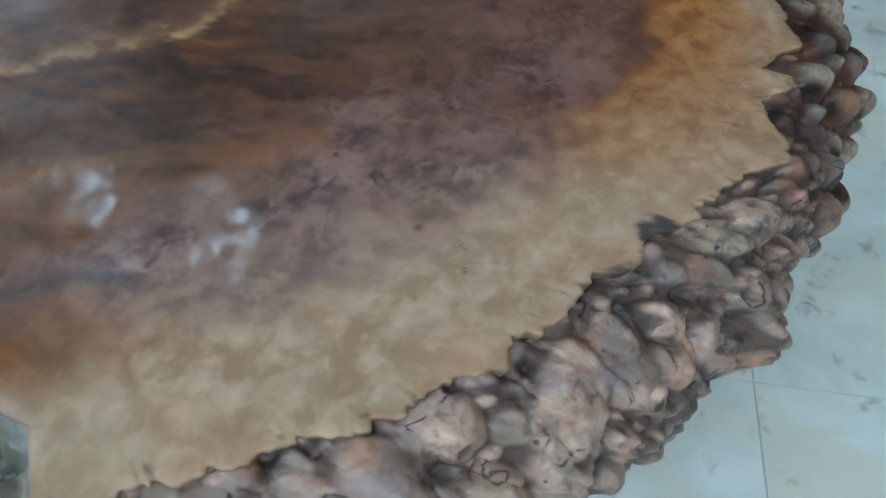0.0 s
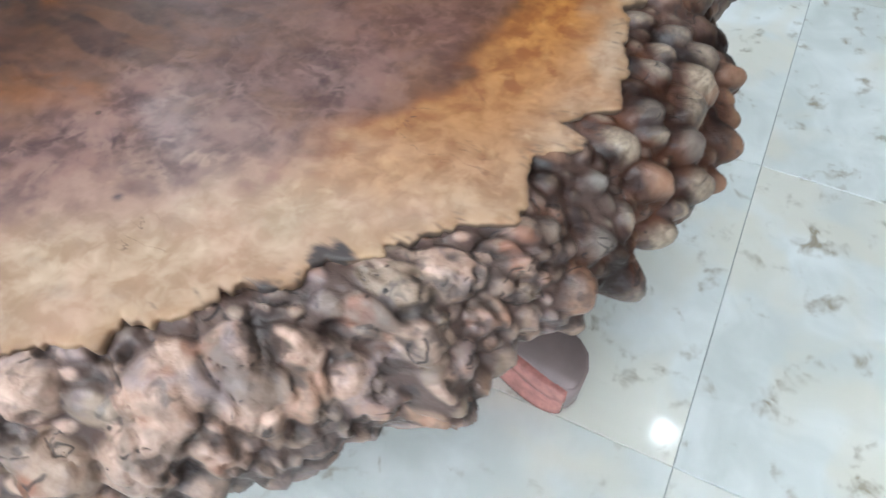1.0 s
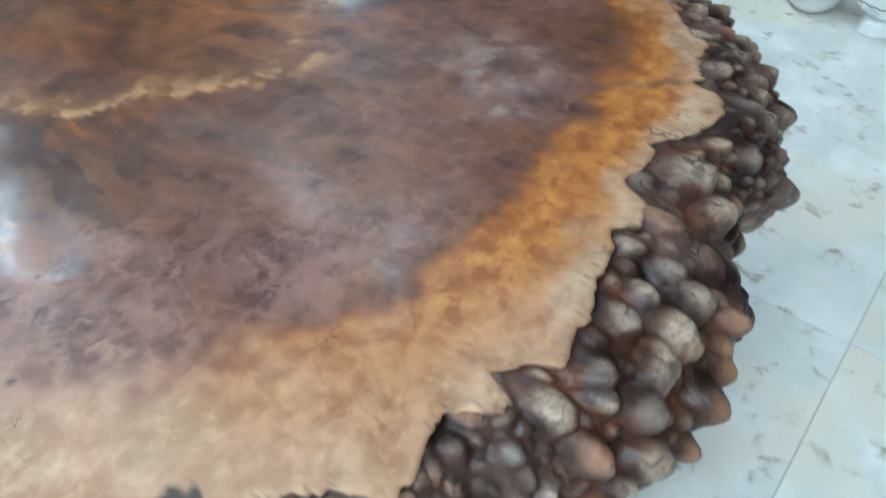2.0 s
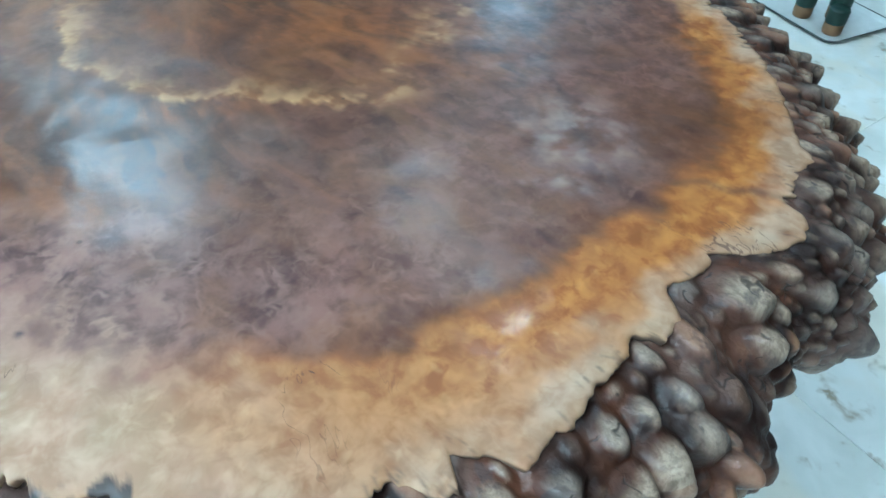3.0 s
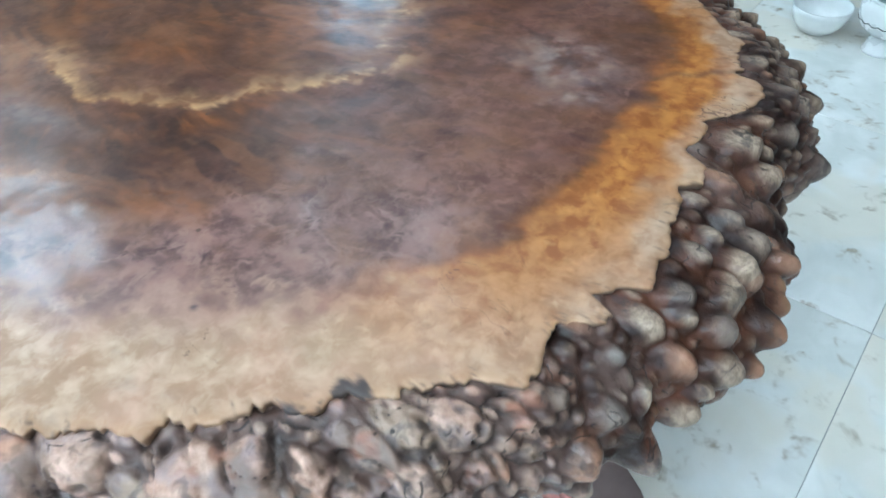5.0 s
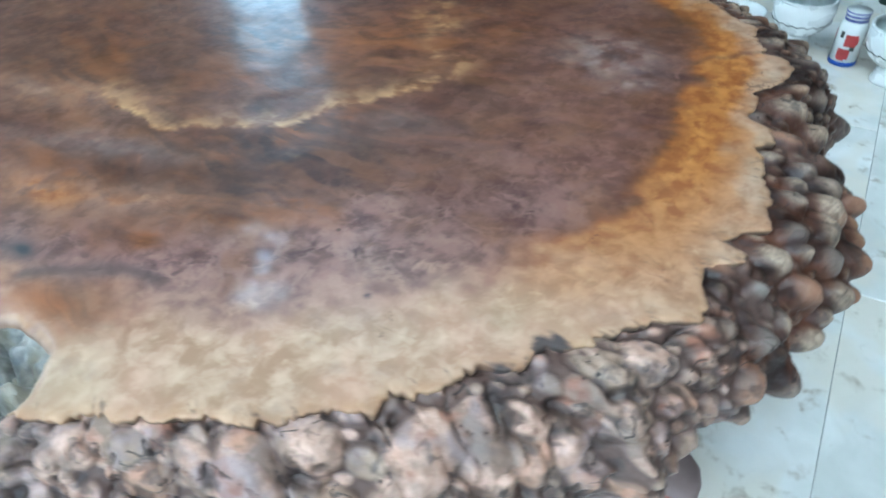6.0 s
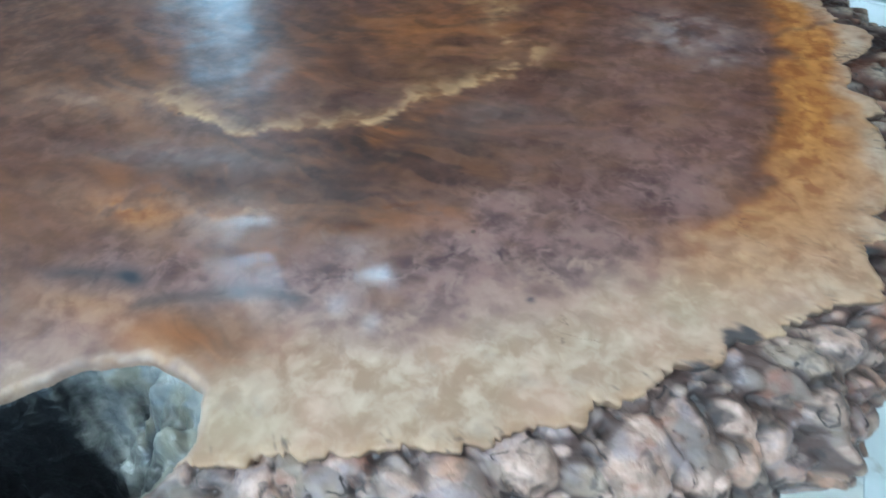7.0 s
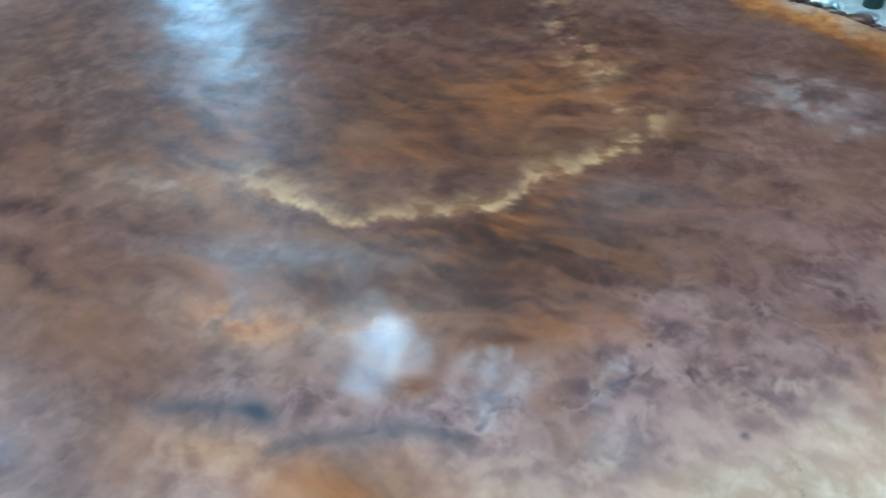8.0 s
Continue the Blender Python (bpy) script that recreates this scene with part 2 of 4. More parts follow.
def bark_material():
    """Lumpy burl skin: worn tan crowns, brown sides, dark red-brown clefts that are partly painted shade."""
    m = Mat("burl_skin", 0.45, 0.0, 0.16, 0.28)
    m.b.inputs["Coat Roughness"].default_value = 0.2
    at = m.coords(True)
    flow = m.warp(at, 40.0, 0.012)
    crown, own, grey = m.attribute("lumps")
    front, crease, pits = m.attribute("skin")
    patch = m.noise(flow, 26.0, 2.5)
    fine = m.noise(flow, 110.0, 3.0, 0.6)
    grit = m.noise(m.stretch(flow, (1.0, 1.0, 0.35)), 210.0, 3.0, 0.65)
    # dark lacquered sides, rubbed grey-tan crowns; lit tops and valley shade painted in
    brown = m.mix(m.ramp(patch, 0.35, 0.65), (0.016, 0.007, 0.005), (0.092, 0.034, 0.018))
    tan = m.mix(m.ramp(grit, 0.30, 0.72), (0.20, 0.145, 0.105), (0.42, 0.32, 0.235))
    tan = m.mix(m.ramp(own, 0.62, 0.86, 0.0, 0.8), tan, (0.25, 0.115, 0.065))
    tan = m.mix(m.ramp(own, 0.36, 0.10, 0.0, 0.7), tan, (0.150, 0.118, 0.105))
    tan = m.mix(m.math("MULTIPLY", m.ramp(own, 0.90, 0.95), m.ramp(crown, 0.5, 0.9)), tan, (0.27, 0.150, 0.085))
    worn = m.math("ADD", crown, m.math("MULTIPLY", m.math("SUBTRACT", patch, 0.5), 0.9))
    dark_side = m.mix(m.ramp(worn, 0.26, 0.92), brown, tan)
    # sanded front: pale pink and cream wood with olive, grey-blue and rusty patches
    pale = m.mix(m.ramp(fine, 0.28, 0.72), (0.34, 0.205, 0.150), (0.56, 0.375, 0.290))
    pale = m.mix(m.ramp(own, 0.62, 0.86, 0.0, 0.7), pale, (0.40, 0.205, 0.125))
    pale = m.mix(m.ramp(own, 0.34, 0.08, 0.0, 0.7), pale, (0.22, 0.165, 0.115))
    pale = m.mix(m.ramp(m.noise(m.warp(at, 30.0, 0.02), 30.0, 3.0), 0.46, 0.64, 0.0, 0.75), pale, (0.25, 0.195, 0.20))
    olive = m.noise(m.warp(at, 34.0, 0.02), 34.0, 3.0, 0.6)
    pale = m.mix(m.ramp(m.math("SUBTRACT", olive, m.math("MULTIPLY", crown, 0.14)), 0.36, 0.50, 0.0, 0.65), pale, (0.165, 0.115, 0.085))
    pale = m.mix(m.ramp(m.noise(m.warp(at, 44.0, 0.02), 27.0, 2.0), 0.58, 0.70, 0.0, 0.75), pale, (0.24, 0.090, 0.050))
    # shade between the front knobs, painted in where the crown value is low
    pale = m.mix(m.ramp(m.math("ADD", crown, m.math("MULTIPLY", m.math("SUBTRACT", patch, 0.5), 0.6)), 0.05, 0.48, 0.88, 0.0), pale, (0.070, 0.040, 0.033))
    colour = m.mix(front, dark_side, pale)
    colour = m.mix(m.math("MULTIPLY", grey, m.ramp(patch, 0.42, 0.62, 0.0, 0.35)), colour, (0.115, 0.115, 0.11))
    stain = m.noise(m.warp(at, 50.0, 0.02), 42.0, 3.0, 0.6)
    colour = m.mix(m.ramp(stain, 0.55, 0.65, 0.0, 0.6), colour, (0.045, 0.034, 0.034))
    cleft = m.noise(m.stretch(m.warp(at, 22.0, 0.02), (30, 30, 46)), 1.0, 2.0, 0.5)
    crack = m.ramp(m.math("ABSOLUTE", m.math("SUBTRACT", cleft, 0.5)), 0.003, 0.020, 0.8, 0.0)
    crack = m.math("MULTIPLY", crack, m.ramp(m.noise(at, 52.0, 1.0), 0.56, 0.63))
    colour = m.mix(crack, colour, (0.02, 0.014, 0.012))
    # nearly black colour in the creases and pits of the front, patchy along the creases
    dark_in = m.math("MULTIPLY", m.ramp(crease, 0.35, 0.95), m.ramp(m.noise(at, 30.0, 2.0), 0.42, 0.58))
    dark_in = m.math("MULTIPLY", m.math("MAXIMUM", dark_in, pits), m.math("MULTIPLY", front, 0.75))
    colour = m.mix(dark_in, colour, (0.030, 0.020, 0.017))
    holes = m.ramp(m.cells(at, 55.0), 0.06, 0.11, 0.95, 0.0)
    colour = m.mix(m.math("MULTIPLY", holes, m.ramp(patch, 0.52, 0.56)), colour, (0.02, 0.013, 0.01))
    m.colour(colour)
    m.link(m.ramp(fine, 0.3, 0.7, 0.36, 0.6), m.b.inputs["Roughness"])
    one = m.node("ShaderNodeBump", Strength=0.5, Distance=0.005)
    m.link(m.noise(flow, 60.0, 3.5, 0.6), one.inputs["Height"])
    m.bump(m.math("SUBTRACT", fine, m.math("MULTIPLY", crack, 2.5)), 0.28, 0.0015, one.outputs[0])
    return m.m


def tile_material():
    """Glossy porcelain with a marble print: cool white clouds and tan rust-like veins."""
    m = Mat("marble_tile", 0.1, 0.0, 0.0)
    info = m.node("ShaderNodeObjectInfo")
    add = m.node("ShaderNodeVectorMath")
    m.link(m.coords(), add.inputs[0])
    spread = m.node("ShaderNodeCombineXYZ")
    m.link(m.math("MULTIPLY", info.outputs["Random"], 37.0), spread.inputs[0])
    m.link(m.math("MULTIPLY", info.outputs["Random"], 91.0), spread.inputs[1])
    m.link(spread.outputs[0], add.inputs[1])
    at = add.outputs[0]
    cloud = m.noise(m.warp(at, 5.0, 0.25), 6.0, 4.0)
    colour = m.mix(m.ramp(cloud, 0.3, 0.7), (0.68, 0.685, 0.645), (0.88, 0.875, 0.845))
    beige = m.noise(m.warp(at, 4.0, 0.3), 3.2, 3.0)
    colour = m.mix(m.ramp(beige, 0.46, 0.60, 0.0, 0.75), colour, (0.80, 0.74, 0.63))
    veins = m.math("ABSOLUTE", m.math("SUBTRACT", m.noise(m.warp(at, 7.0, 0.2), 5.5, 5.0, 0.6), 0.5))
    rust = m.math("MULTIPLY", m.ramp(veins, 0.0, 0.06, 1.0, 0.0), m.ramp(m.noise(m.warp(at, 20.0, 0.03), 16.0, 3.0, 0.6), 0.52, 0.72))
    colour = m.mix(m.math("MULTIPLY", rust, 0.9), colour, (0.34, 0.27, 0.18))
    m.colour(colour)
    m.link(m.ramp(m.noise(at, 20.0, 3.0), 0.35, 0.7, 0.08, 0.2), m.b.inputs["Roughness"])
    m.bump(m.noise(at, 9.0, 2.0), 0.06, 0.002)
    return m.m


def lamp_material(name, colour, strength):
    m = Mat(name, 0.5)
    m.colour(colour)
    m.b.inputs["Emission Color"].default_value = (*colour, 1)
    m.b.inputs["Emission Strength"].default_value = strength
    return m.m


def glass_material(name):
    m = Mat(name, 0.02)
    m.colour((0.95, 0.98, 0.97))
    m.b.inputs["Transmission Weight"].default_value = 1.0
    m.b.inputs["IOR"].default_value = 1.45
    return m.m


def hollow_material():
    """Weathered grey-blue wood with a wet gloss, olive streaks, shade painted nearly black into folds and depth."""
    m = Mat("hollow_bark", 0.4, 0.0, 0.35, 0.35)
    m.b.inputs["Coat Roughness"].default_value = 0.16
    at = m.coords(True)
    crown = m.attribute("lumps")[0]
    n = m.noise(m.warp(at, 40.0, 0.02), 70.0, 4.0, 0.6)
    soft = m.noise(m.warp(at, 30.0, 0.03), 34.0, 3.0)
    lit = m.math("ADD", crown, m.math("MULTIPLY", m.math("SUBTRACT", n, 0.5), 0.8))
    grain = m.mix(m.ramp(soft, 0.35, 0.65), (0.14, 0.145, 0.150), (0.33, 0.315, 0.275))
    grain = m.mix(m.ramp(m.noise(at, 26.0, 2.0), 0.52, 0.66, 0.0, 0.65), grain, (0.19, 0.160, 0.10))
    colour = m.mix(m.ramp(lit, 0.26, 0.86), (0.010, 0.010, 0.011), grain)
    m.colour(colour)
    m.bump(n, 0.7, 0.006)
    return m.m


HOLLOW = hollow_material()
SLAB, BARK, TILE = slab_material(), bark_material(), tile_material()
GROUT = plain("grout", (0.40, 0.40, 0.38), 0.9)
PLASTER = plain("wall_paint", (0.11, 0.108, 0.10), 0.7, vary=0.06, scale=6)
CEILING = plain("ceiling_paint", (0.32, 0.32, 0.31), 0.8, vary=0.05, scale=5)
FRAME = plain("window_paint", (0.62, 0.63, 0.62), 0.35)
GLASS = glass_material("window_glass")
LED = lamp_material("lamp_diffuser", (0.88, 0.96, 1.0), 230.0)
LED_WEAK = lamp_material("weak_lamp_diffuser", (0.92, 0.98, 1.0), 65.0)
LED_FILL = lamp_material("fill_diffuser", (0.96, 0.99, 1.0), 30.0)
LAMP_RIM = plain("lamp_rim", (0.75, 0.75, 0.74), 0.4)
STUMP = plain("stump_wood", (0.17, 0.10, 0.065), 0.6, vary=0.4, scale=18, relief=0.5)
FOOT_BROWN = plain("foot_brown", (0.34, 0.25, 0.235), 0.5, vary=0.12, scale=22)
FOOT_RED = plain("foot_red", (0.56, 0.23, 0.19), 0.22, coat=0.5, vary=0.3, scale=40)

# ---- mesh helpers ----


def mesh_object(name, data, material, parent=None, label=""):
    ob = new(name, data)
    if material is not None:
        data.materials.append(material)
    if parent is not None:
        ob.parent = parent
    if label:
        ob["label"] = label
    return ob


def part(name, bm, material, parent, label="", smooth=True):
    data = bpy.data.meshes.new(name)
    bm.to_mesh(data)
    bm.free()
    if smooth:
        data.shade_smooth()
    return mesh_object(name, data, material, parent, label)


def thing(name, label, category, group="", kind="", at=(0, 0, 0)):
    ob = new(name)
    ob.location = at
    return tagged(ob, label, category, group, kind)


def block(x0, x1, y0, y1, z0, z1, bevel=0.0, steps=2):
    bm = bmesh.new()
    bmesh.ops.create_cube(bm, size=1)
    for v in bm.verts:
        v.co = ((x0 + x1) / 2 + v.co.x * (x1 - x0), (y0 + y1) / 2 + v.co.y * (y1 - y0), (z0 + z1) / 2 + v.co.z * (z1 - z0))
    if bevel:
        bmesh.ops.bevel(bm, geom=bm.edges[:], offset=bevel, segments=steps, affect="EDGES", profile=0.5)
    return bm


def turned(profile, sides=48, wobble=0.0):
    """A turned shape from rows of radius and height; ends closed where the radius is 0."""
    bm = bmesh.new()
    rings = []
    for i, (r, z) in enumerate(profile):
        if r < 1e-6:
            rings.append([bm.verts.new((0, 0, z))])
        else:
            rings.append([bm.verts.new((r * math.cos(a), r * math.sin(a), z + wobble * math.sin(3 * a + i))) for a in (2 * math.pi * k / sides for k in range(sides))])
    for a, b in zip(rings, rings[1:]):
        for k in range(sides):
            j = (k + 1) % sides
            if len(a) == 1 and len(b) == 1:
                continue
            if len(a) == 1:
                bm.faces.new((a[0], b[k], b[j]))
            elif len(b) == 1:
                bm.faces.new((a[k], b[0], a[j]))
            else:
                bm.faces.new((a[k], a[j], b[j], b[k]))
    bmesh.ops.recalc_face_normals(bm, faces=bm.faces[:])
    return bm


def hash_noise(x, y, seed):
    """Smooth noise in the plane, about -1 to 1."""
    xi, yi = np.floor(x).astype(np.int64), np.floor(y).astype(np.int64)
    xf, yf = x - xi, y - yi

    def corner(i, j):
        h = (i * 374761393 + j * 668265263 + seed * 974711) & 0x7FFFFFFF
        h = ((h ^ (h >> 13)) * 1274126177) & 0x7FFFFFFF
        return ((h ^ (h >> 16)) & 0xFFFF) / 32767.5 - 1.0

    u, v = xf * xf * (3 - 2 * xf), yf * yf * (3 - 2 * yf)
    a = corner(xi, yi) * (1 - u) + corner(xi + 1, yi) * u
    b = corner(xi, yi + 1) * (1 - u) + corner(xi + 1, yi + 1) * u
    return a * (1 - v) + b * v


def fbm(x, y, seed, octaves=4):
    total, amp, f = 0.0, 0.5, 1.0
    for k in range(octaves):
        total = total + amp * hash_noise(x * f, y * f, seed + 17 * k)
        amp, f = amp * 0.5, f * 2.03
    return total


def smooth_step(x, lo, hi):
    t = np.clip((x - lo) / (hi - lo), 0, 1)
    return t * t * (3 - 2 * t)


def line_distance(x, y, line, closed=False):
    pts = list(line) + ([line[0]] if closed else [])
    best = np.full(x.shape, 1e9)
    for (ax, ay), (bx, by) in zip(pts, pts[1:]):
        dx, dy = bx - ax, by - ay
        t = np.clip(((x - ax) * dx + (y - ay) * dy) / (dx * dx + dy * dy + 1e-12), 0, 1)
        best = np.minimum(best, np.hypot(x - ax - t * dx, y - ay - t * dy))
    return best


def inside(x, y, loop):
    hit = np.zeros(x.shape, bool)
    for (ax, ay), (bx, by) in zip(loop, loop[1:] + loop[:1]):
        cross = ((ay > y) != (by > y)) & (x < (bx - ax) * (y - ay) / (by - ay + 1e-12) + ax)
        hit ^= cross
    return hit


def signed(x, y, loop):
    """Distance to a loop, more than 0 inside it."""
    d = line_distance(x, y, loop, True)
    return np.where(inside(x, y, loop), d, -d)


def sheet(name, points, columns, rows, material, parent, wrap=True, keep=None, colours=(), label=""):
    """A grid of points (column by column) as one smooth mesh, with colour layers."""
    c = np.arange(columns if wrap else columns - 1)
    r = np.arange(rows - 1)
    cc, rr = np.meshgrid(c, r, indexing="ij")
    nx = (cc + 1) % columns
    quads = np.stack([cc * rows + rr, cc * rows + rr + 1, nx * rows + rr + 1, nx * rows + rr], -1).reshape(-1, 4)
    if keep is not None:
        quads = quads[keep[quads].all(1)]
    data = bpy.data.meshes.new(name)
    data.vertices.add(len(points))
    data.vertices.foreach_set("co", points.astype(np.float32).ravel())
    data.loops.add(quads.size)
    data.loops.foreach_set("vertex_index", quads.astype(np.int32).ravel())
    data.polygons.add(len(quads))
    data.polygons.foreach_set("loop_start", np.arange(0, quads.size, 4, dtype=np.int32))
    for key, value in colours:
        layer = data.attributes.new(key, "FLOAT_COLOR", "POINT")
        rgba = np.ones((len(points), 4), np.float32)
        rgba[:, :3] = value
        layer.data.foreach_set("color", rgba.ravel())
    data.update(calc_edges=True)
    data.validate()
    data.shade_smooth()
    return mesh_object(name, data, material, parent, label)


# ---- the room ----
def wall(name, axis, at, thick, a0, a1, high, holes):
    """A wall with its openings left out: piers between them, sills below and lintels above, in one mesh."""
    bm = bmesh.new()

    def piece(u0, u1, z0, z1):
        if u1 - u0 < 1e-4 or z1 - z0 < 1e-4:
            return
        b = block(at, at + thick, u0, u1, z0, z1) if axis == "x" else block(u0, u1, at, at + thick, z0, z1)
        data = bpy.data.meshes.new("piece")
        b.to_mesh(data)
        b.free()
        bm.from_mesh(data)
        bpy.data.meshes.remove(data)

    u = a0
    for h0, h1, z0, z1 in sorted(holes):
        piece(u, h0, 0, high)
        piece(h0, h1, 0, z0)
        piece(h0, h1, z1, high)
        u = h1
    piece(u, a1, 0, high)
    ob = part(name, bm, PLASTER, None, smooth=False)
    return tagged(ob, "plain grey painted plaster wall", "wall", kind="structure")


T = 0.15
wall("wall_west", "x", ROOM_X0 - T, T, ROOM_Y0 - T, ROOM_Y1 + T, ROOM_H, [WIN_A, WIN_B])
wall("wall_east", "x", ROOM_X1, T, ROOM_Y0 - T, ROOM_Y1 + T, ROOM_H, [])
wall("wall_north", "y", ROOM_Y1, T, ROOM_X0, ROOM_X1, ROOM_H, [])
wall("wall_south", "y", ROOM_Y0 - T, T, ROOM_X0, ROOM_X1, ROOM_H, [FILL_OPENING])
tagged(part("ceiling", block(ROOM_X0 - T, ROOM_X1 + T, ROOM_Y0 - T, ROOM_Y1 + T, ROOM_H + 0.002, ROOM_H + 0.12), CEILING, None, smooth=False),
       "flat pale grey painted ceiling", "ceiling", kind="structure")
tagged(part("ground", block(-60, 60, -60, 60, -0.3, -0.06), plain("yard_concrete", (0.32, 0.31, 0.29), 0.85, scale=3), None, smooth=False),
       "grey concrete yard round the building", "ground", kind="structure")
floor = tagged(part("floor", block(ROOM_X0 - T, ROOM_X1 + T, ROOM_Y0 - T, ROOM_Y1 + T, -0.06, -0.0035), GROUT, None, smooth=False),
               "glossy white marble-look tiled floor with thin grey joints", "floor", kind="structure")


def window(name, wall_x, y0, y1, z0, z1):
    ob = thing(name, "white-framed window letting in daylight", "window", kind="structure", at=(wall_x - 0.08, 0, 0))
    w = 0.04
    for bar in ((y0, y1, z0, z0 + w), (y0, y1, z1 - w, z1), (y0, y0 + w, z0 + w, z1 - w), (y1 - w, y1, z0 + w, z1 - w)):
        part("window_frame", block(-0.025, 0.025, *bar, bevel=0.003), FRAME, ob, smooth=False)
    pane = part("pane", block(-0.003, 0.003, y0 + w, y1 - w, z0 + w, z1 - w), GLASS, ob, "clear glass pane", smooth=False)
    pane.visible_shadow = False
    return ob


window("window_1", ROOM_X0, *WIN_A)
window("window_2", ROOM_X0, *WIN_B)


def ceiling_lamp(x, y, glow):
    ob = thing("ceiling_lamp", "round white recessed ceiling lamp, switched on", "ceiling lamp", "ceiling lamps", at=(x, y, ROOM_H))
    part("rim", turned([(0.055, 0.0), (0.075, 0.0), (0.075, -0.012), (0.070, -0.016), (0.059, -0.016), (0.055, -0.01)], 40), LAMP_RIM, ob)
    part("diffuser", turned([(0.0, -0.010), (0.03, -0.010), (0.0545, -0.008), (0.0545, -0.004), (0.0, -0.004)], 40), glow, ob, "glowing white diffuser")
    return ob


first_lamp = ceiling_lamp(-1.06, 1.93, LED)
for lx, ly in ((-1.8, 1.96), (-2.49, 0.79)):
    copy_thing(first_lamp, pose(lx, ly, ROOM_H))
weak_lamp = ceiling_lamp(0.9, 2.13, LED_WEAK)
for lx, ly in ((-0.5, 1.95), (0.07, 2.05), (-2.27, 0.38)):
    copy_thing(weak_lamp, pose(lx, ly, ROOM_H))


# glowing panels added on the ceiling behind the camera, unseen, to brighten the room
def panel_lamp(x, y):
    ob = thing("panel_lamp", "square glowing fill panel, added out of view", "ceiling lamp", "panel lamps", at=(x, y, ROOM_H))
    for a, b, c, d in ((-0.31, 0.31, -0.31, -0.29), (-0.31, 0.31, 0.29, 0.31), (-0.31, -0.29, -0.29, 0.29), (0.29, 0.31, -0.29, 0.29)):
        part("rim", block(a, b, c, d, -0.022, 0.0, 0.002), LAMP_RIM, ob, smooth=False)
    part("diffuser", block(-0.288, 0.288, -0.288, 0.288, -0.016, -0.004), LED_FILL, ob, "glowing white diffuser", smooth=False)
    return ob


first_fill = panel_lamp(-0.9, -0.75)
for lx, ly in ((0.3, -0.75), (1.5, -0.75)):
    copy_thing(first_fill, pose(lx, ly, ROOM_H))

# ---- the burl table ----
CX, CY, TOP = -0.2, 0.65, 0.60
RIM_NEAR = [(0.03, 0.195), (0.085, 0.25), (0.145, 0.277), (0.179, 0.298), (0.218, 0.313), (0.219, 0.319), (0.231, 0.32), (0.249, 0.341), (0.277, 0.352), (0.283, 0.373),
            (0.291, 0.371), (0.307, 0.395), (0.316, 0.408), (0.334, 0.415), (0.345, 0.445), (0.354, 0.447), (0.373, 0.459), (0.387, 0.483), (0.413, 0.501), (0.426, 0.509),
            (0.424, 0.521), (0.413, 0.555)]
RIM_FAR = [(0.421, 0.563), (0.436, 0.577), (0.437, 0.585), (0.419, 0.592), (0.429, 0.607), (0.446, 0.62), (0.440, 0.64), (0.442, 0.656), (0.431, 0.681), (0.427, 0.70),
           (0.416, 0.725), (0.428, 0.737), (0.422, 0.756), (0.397, 0.768), (0.404, 0.788), (0.401, 0.814), (0.408, 0.83), (0.418, 0.848), (0.420, 0.877), (0.411, 0.895),
           (0.392, 0.903), (0.374, 0.935), (0.372, 0.959), (0.353, 0.969), (0.326, 0.994), (0.274, 1.036), (0.19, 1.085)]
RIM_BACK = [(0.1, 1.12), (0.0, 1.15), (-0.2, 1.17), (-0.45, 1.13), (-0.7, 1.02), (-0.85, 0.85), (-0.9, 0.65), (-0.82, 0.42), (-0.65, 0.25), (-0.4, 0.16),
            (-0.2, 0.14), (-0.09, 0.165)]
RIM = RIM_NEAR + RIM_FAR + RIM_BACK
INLET = [(0.05, 0.20), (0.075, 0.235), (0.083, 0.265), (0.066, 0.291), (0.038, 0.299), (0.013, 0.299), (-0.02, 0.278), (-0.05, 0.243),
         (-0.09, 0.20), (-0.12, 0.08), (0.03, 0.08)]
HEART = [(0.13, 0.372), (0.205, 0.425), (0.27, 0.483), (0.314, 0.533), (0.337, 0.587), (0.344, 0.65), (0.344, 0.73), (0.342, 0.80), (0.330, 0.889),
         (0.302, 0.95), (0.22, 1.01), (0.12, 1.06), (-0.1, 1.10), (-0.4, 1.05), (-0.75, 0.9), (-0.8, 0.6), (-0.6, 0.26), (-0.3, 0.19),
         (-0.08, 0.258), (0.01, 0.325)]
VEIN = [(-0.182, 0.540), (-0.117, 0.529), (-0.080, 0.524), (-0.024, 0.549), (0.022, 0.577), (0.055, 0.625), (0.086, 0.664), (0.110, 0.688)]
VEIN_UP = [(0.109, 0.70), (0.11, 0.745), (0.075, 0.80), (0.03, 0.84), (-0.02, 0.94), (-0.05, 1.02)]

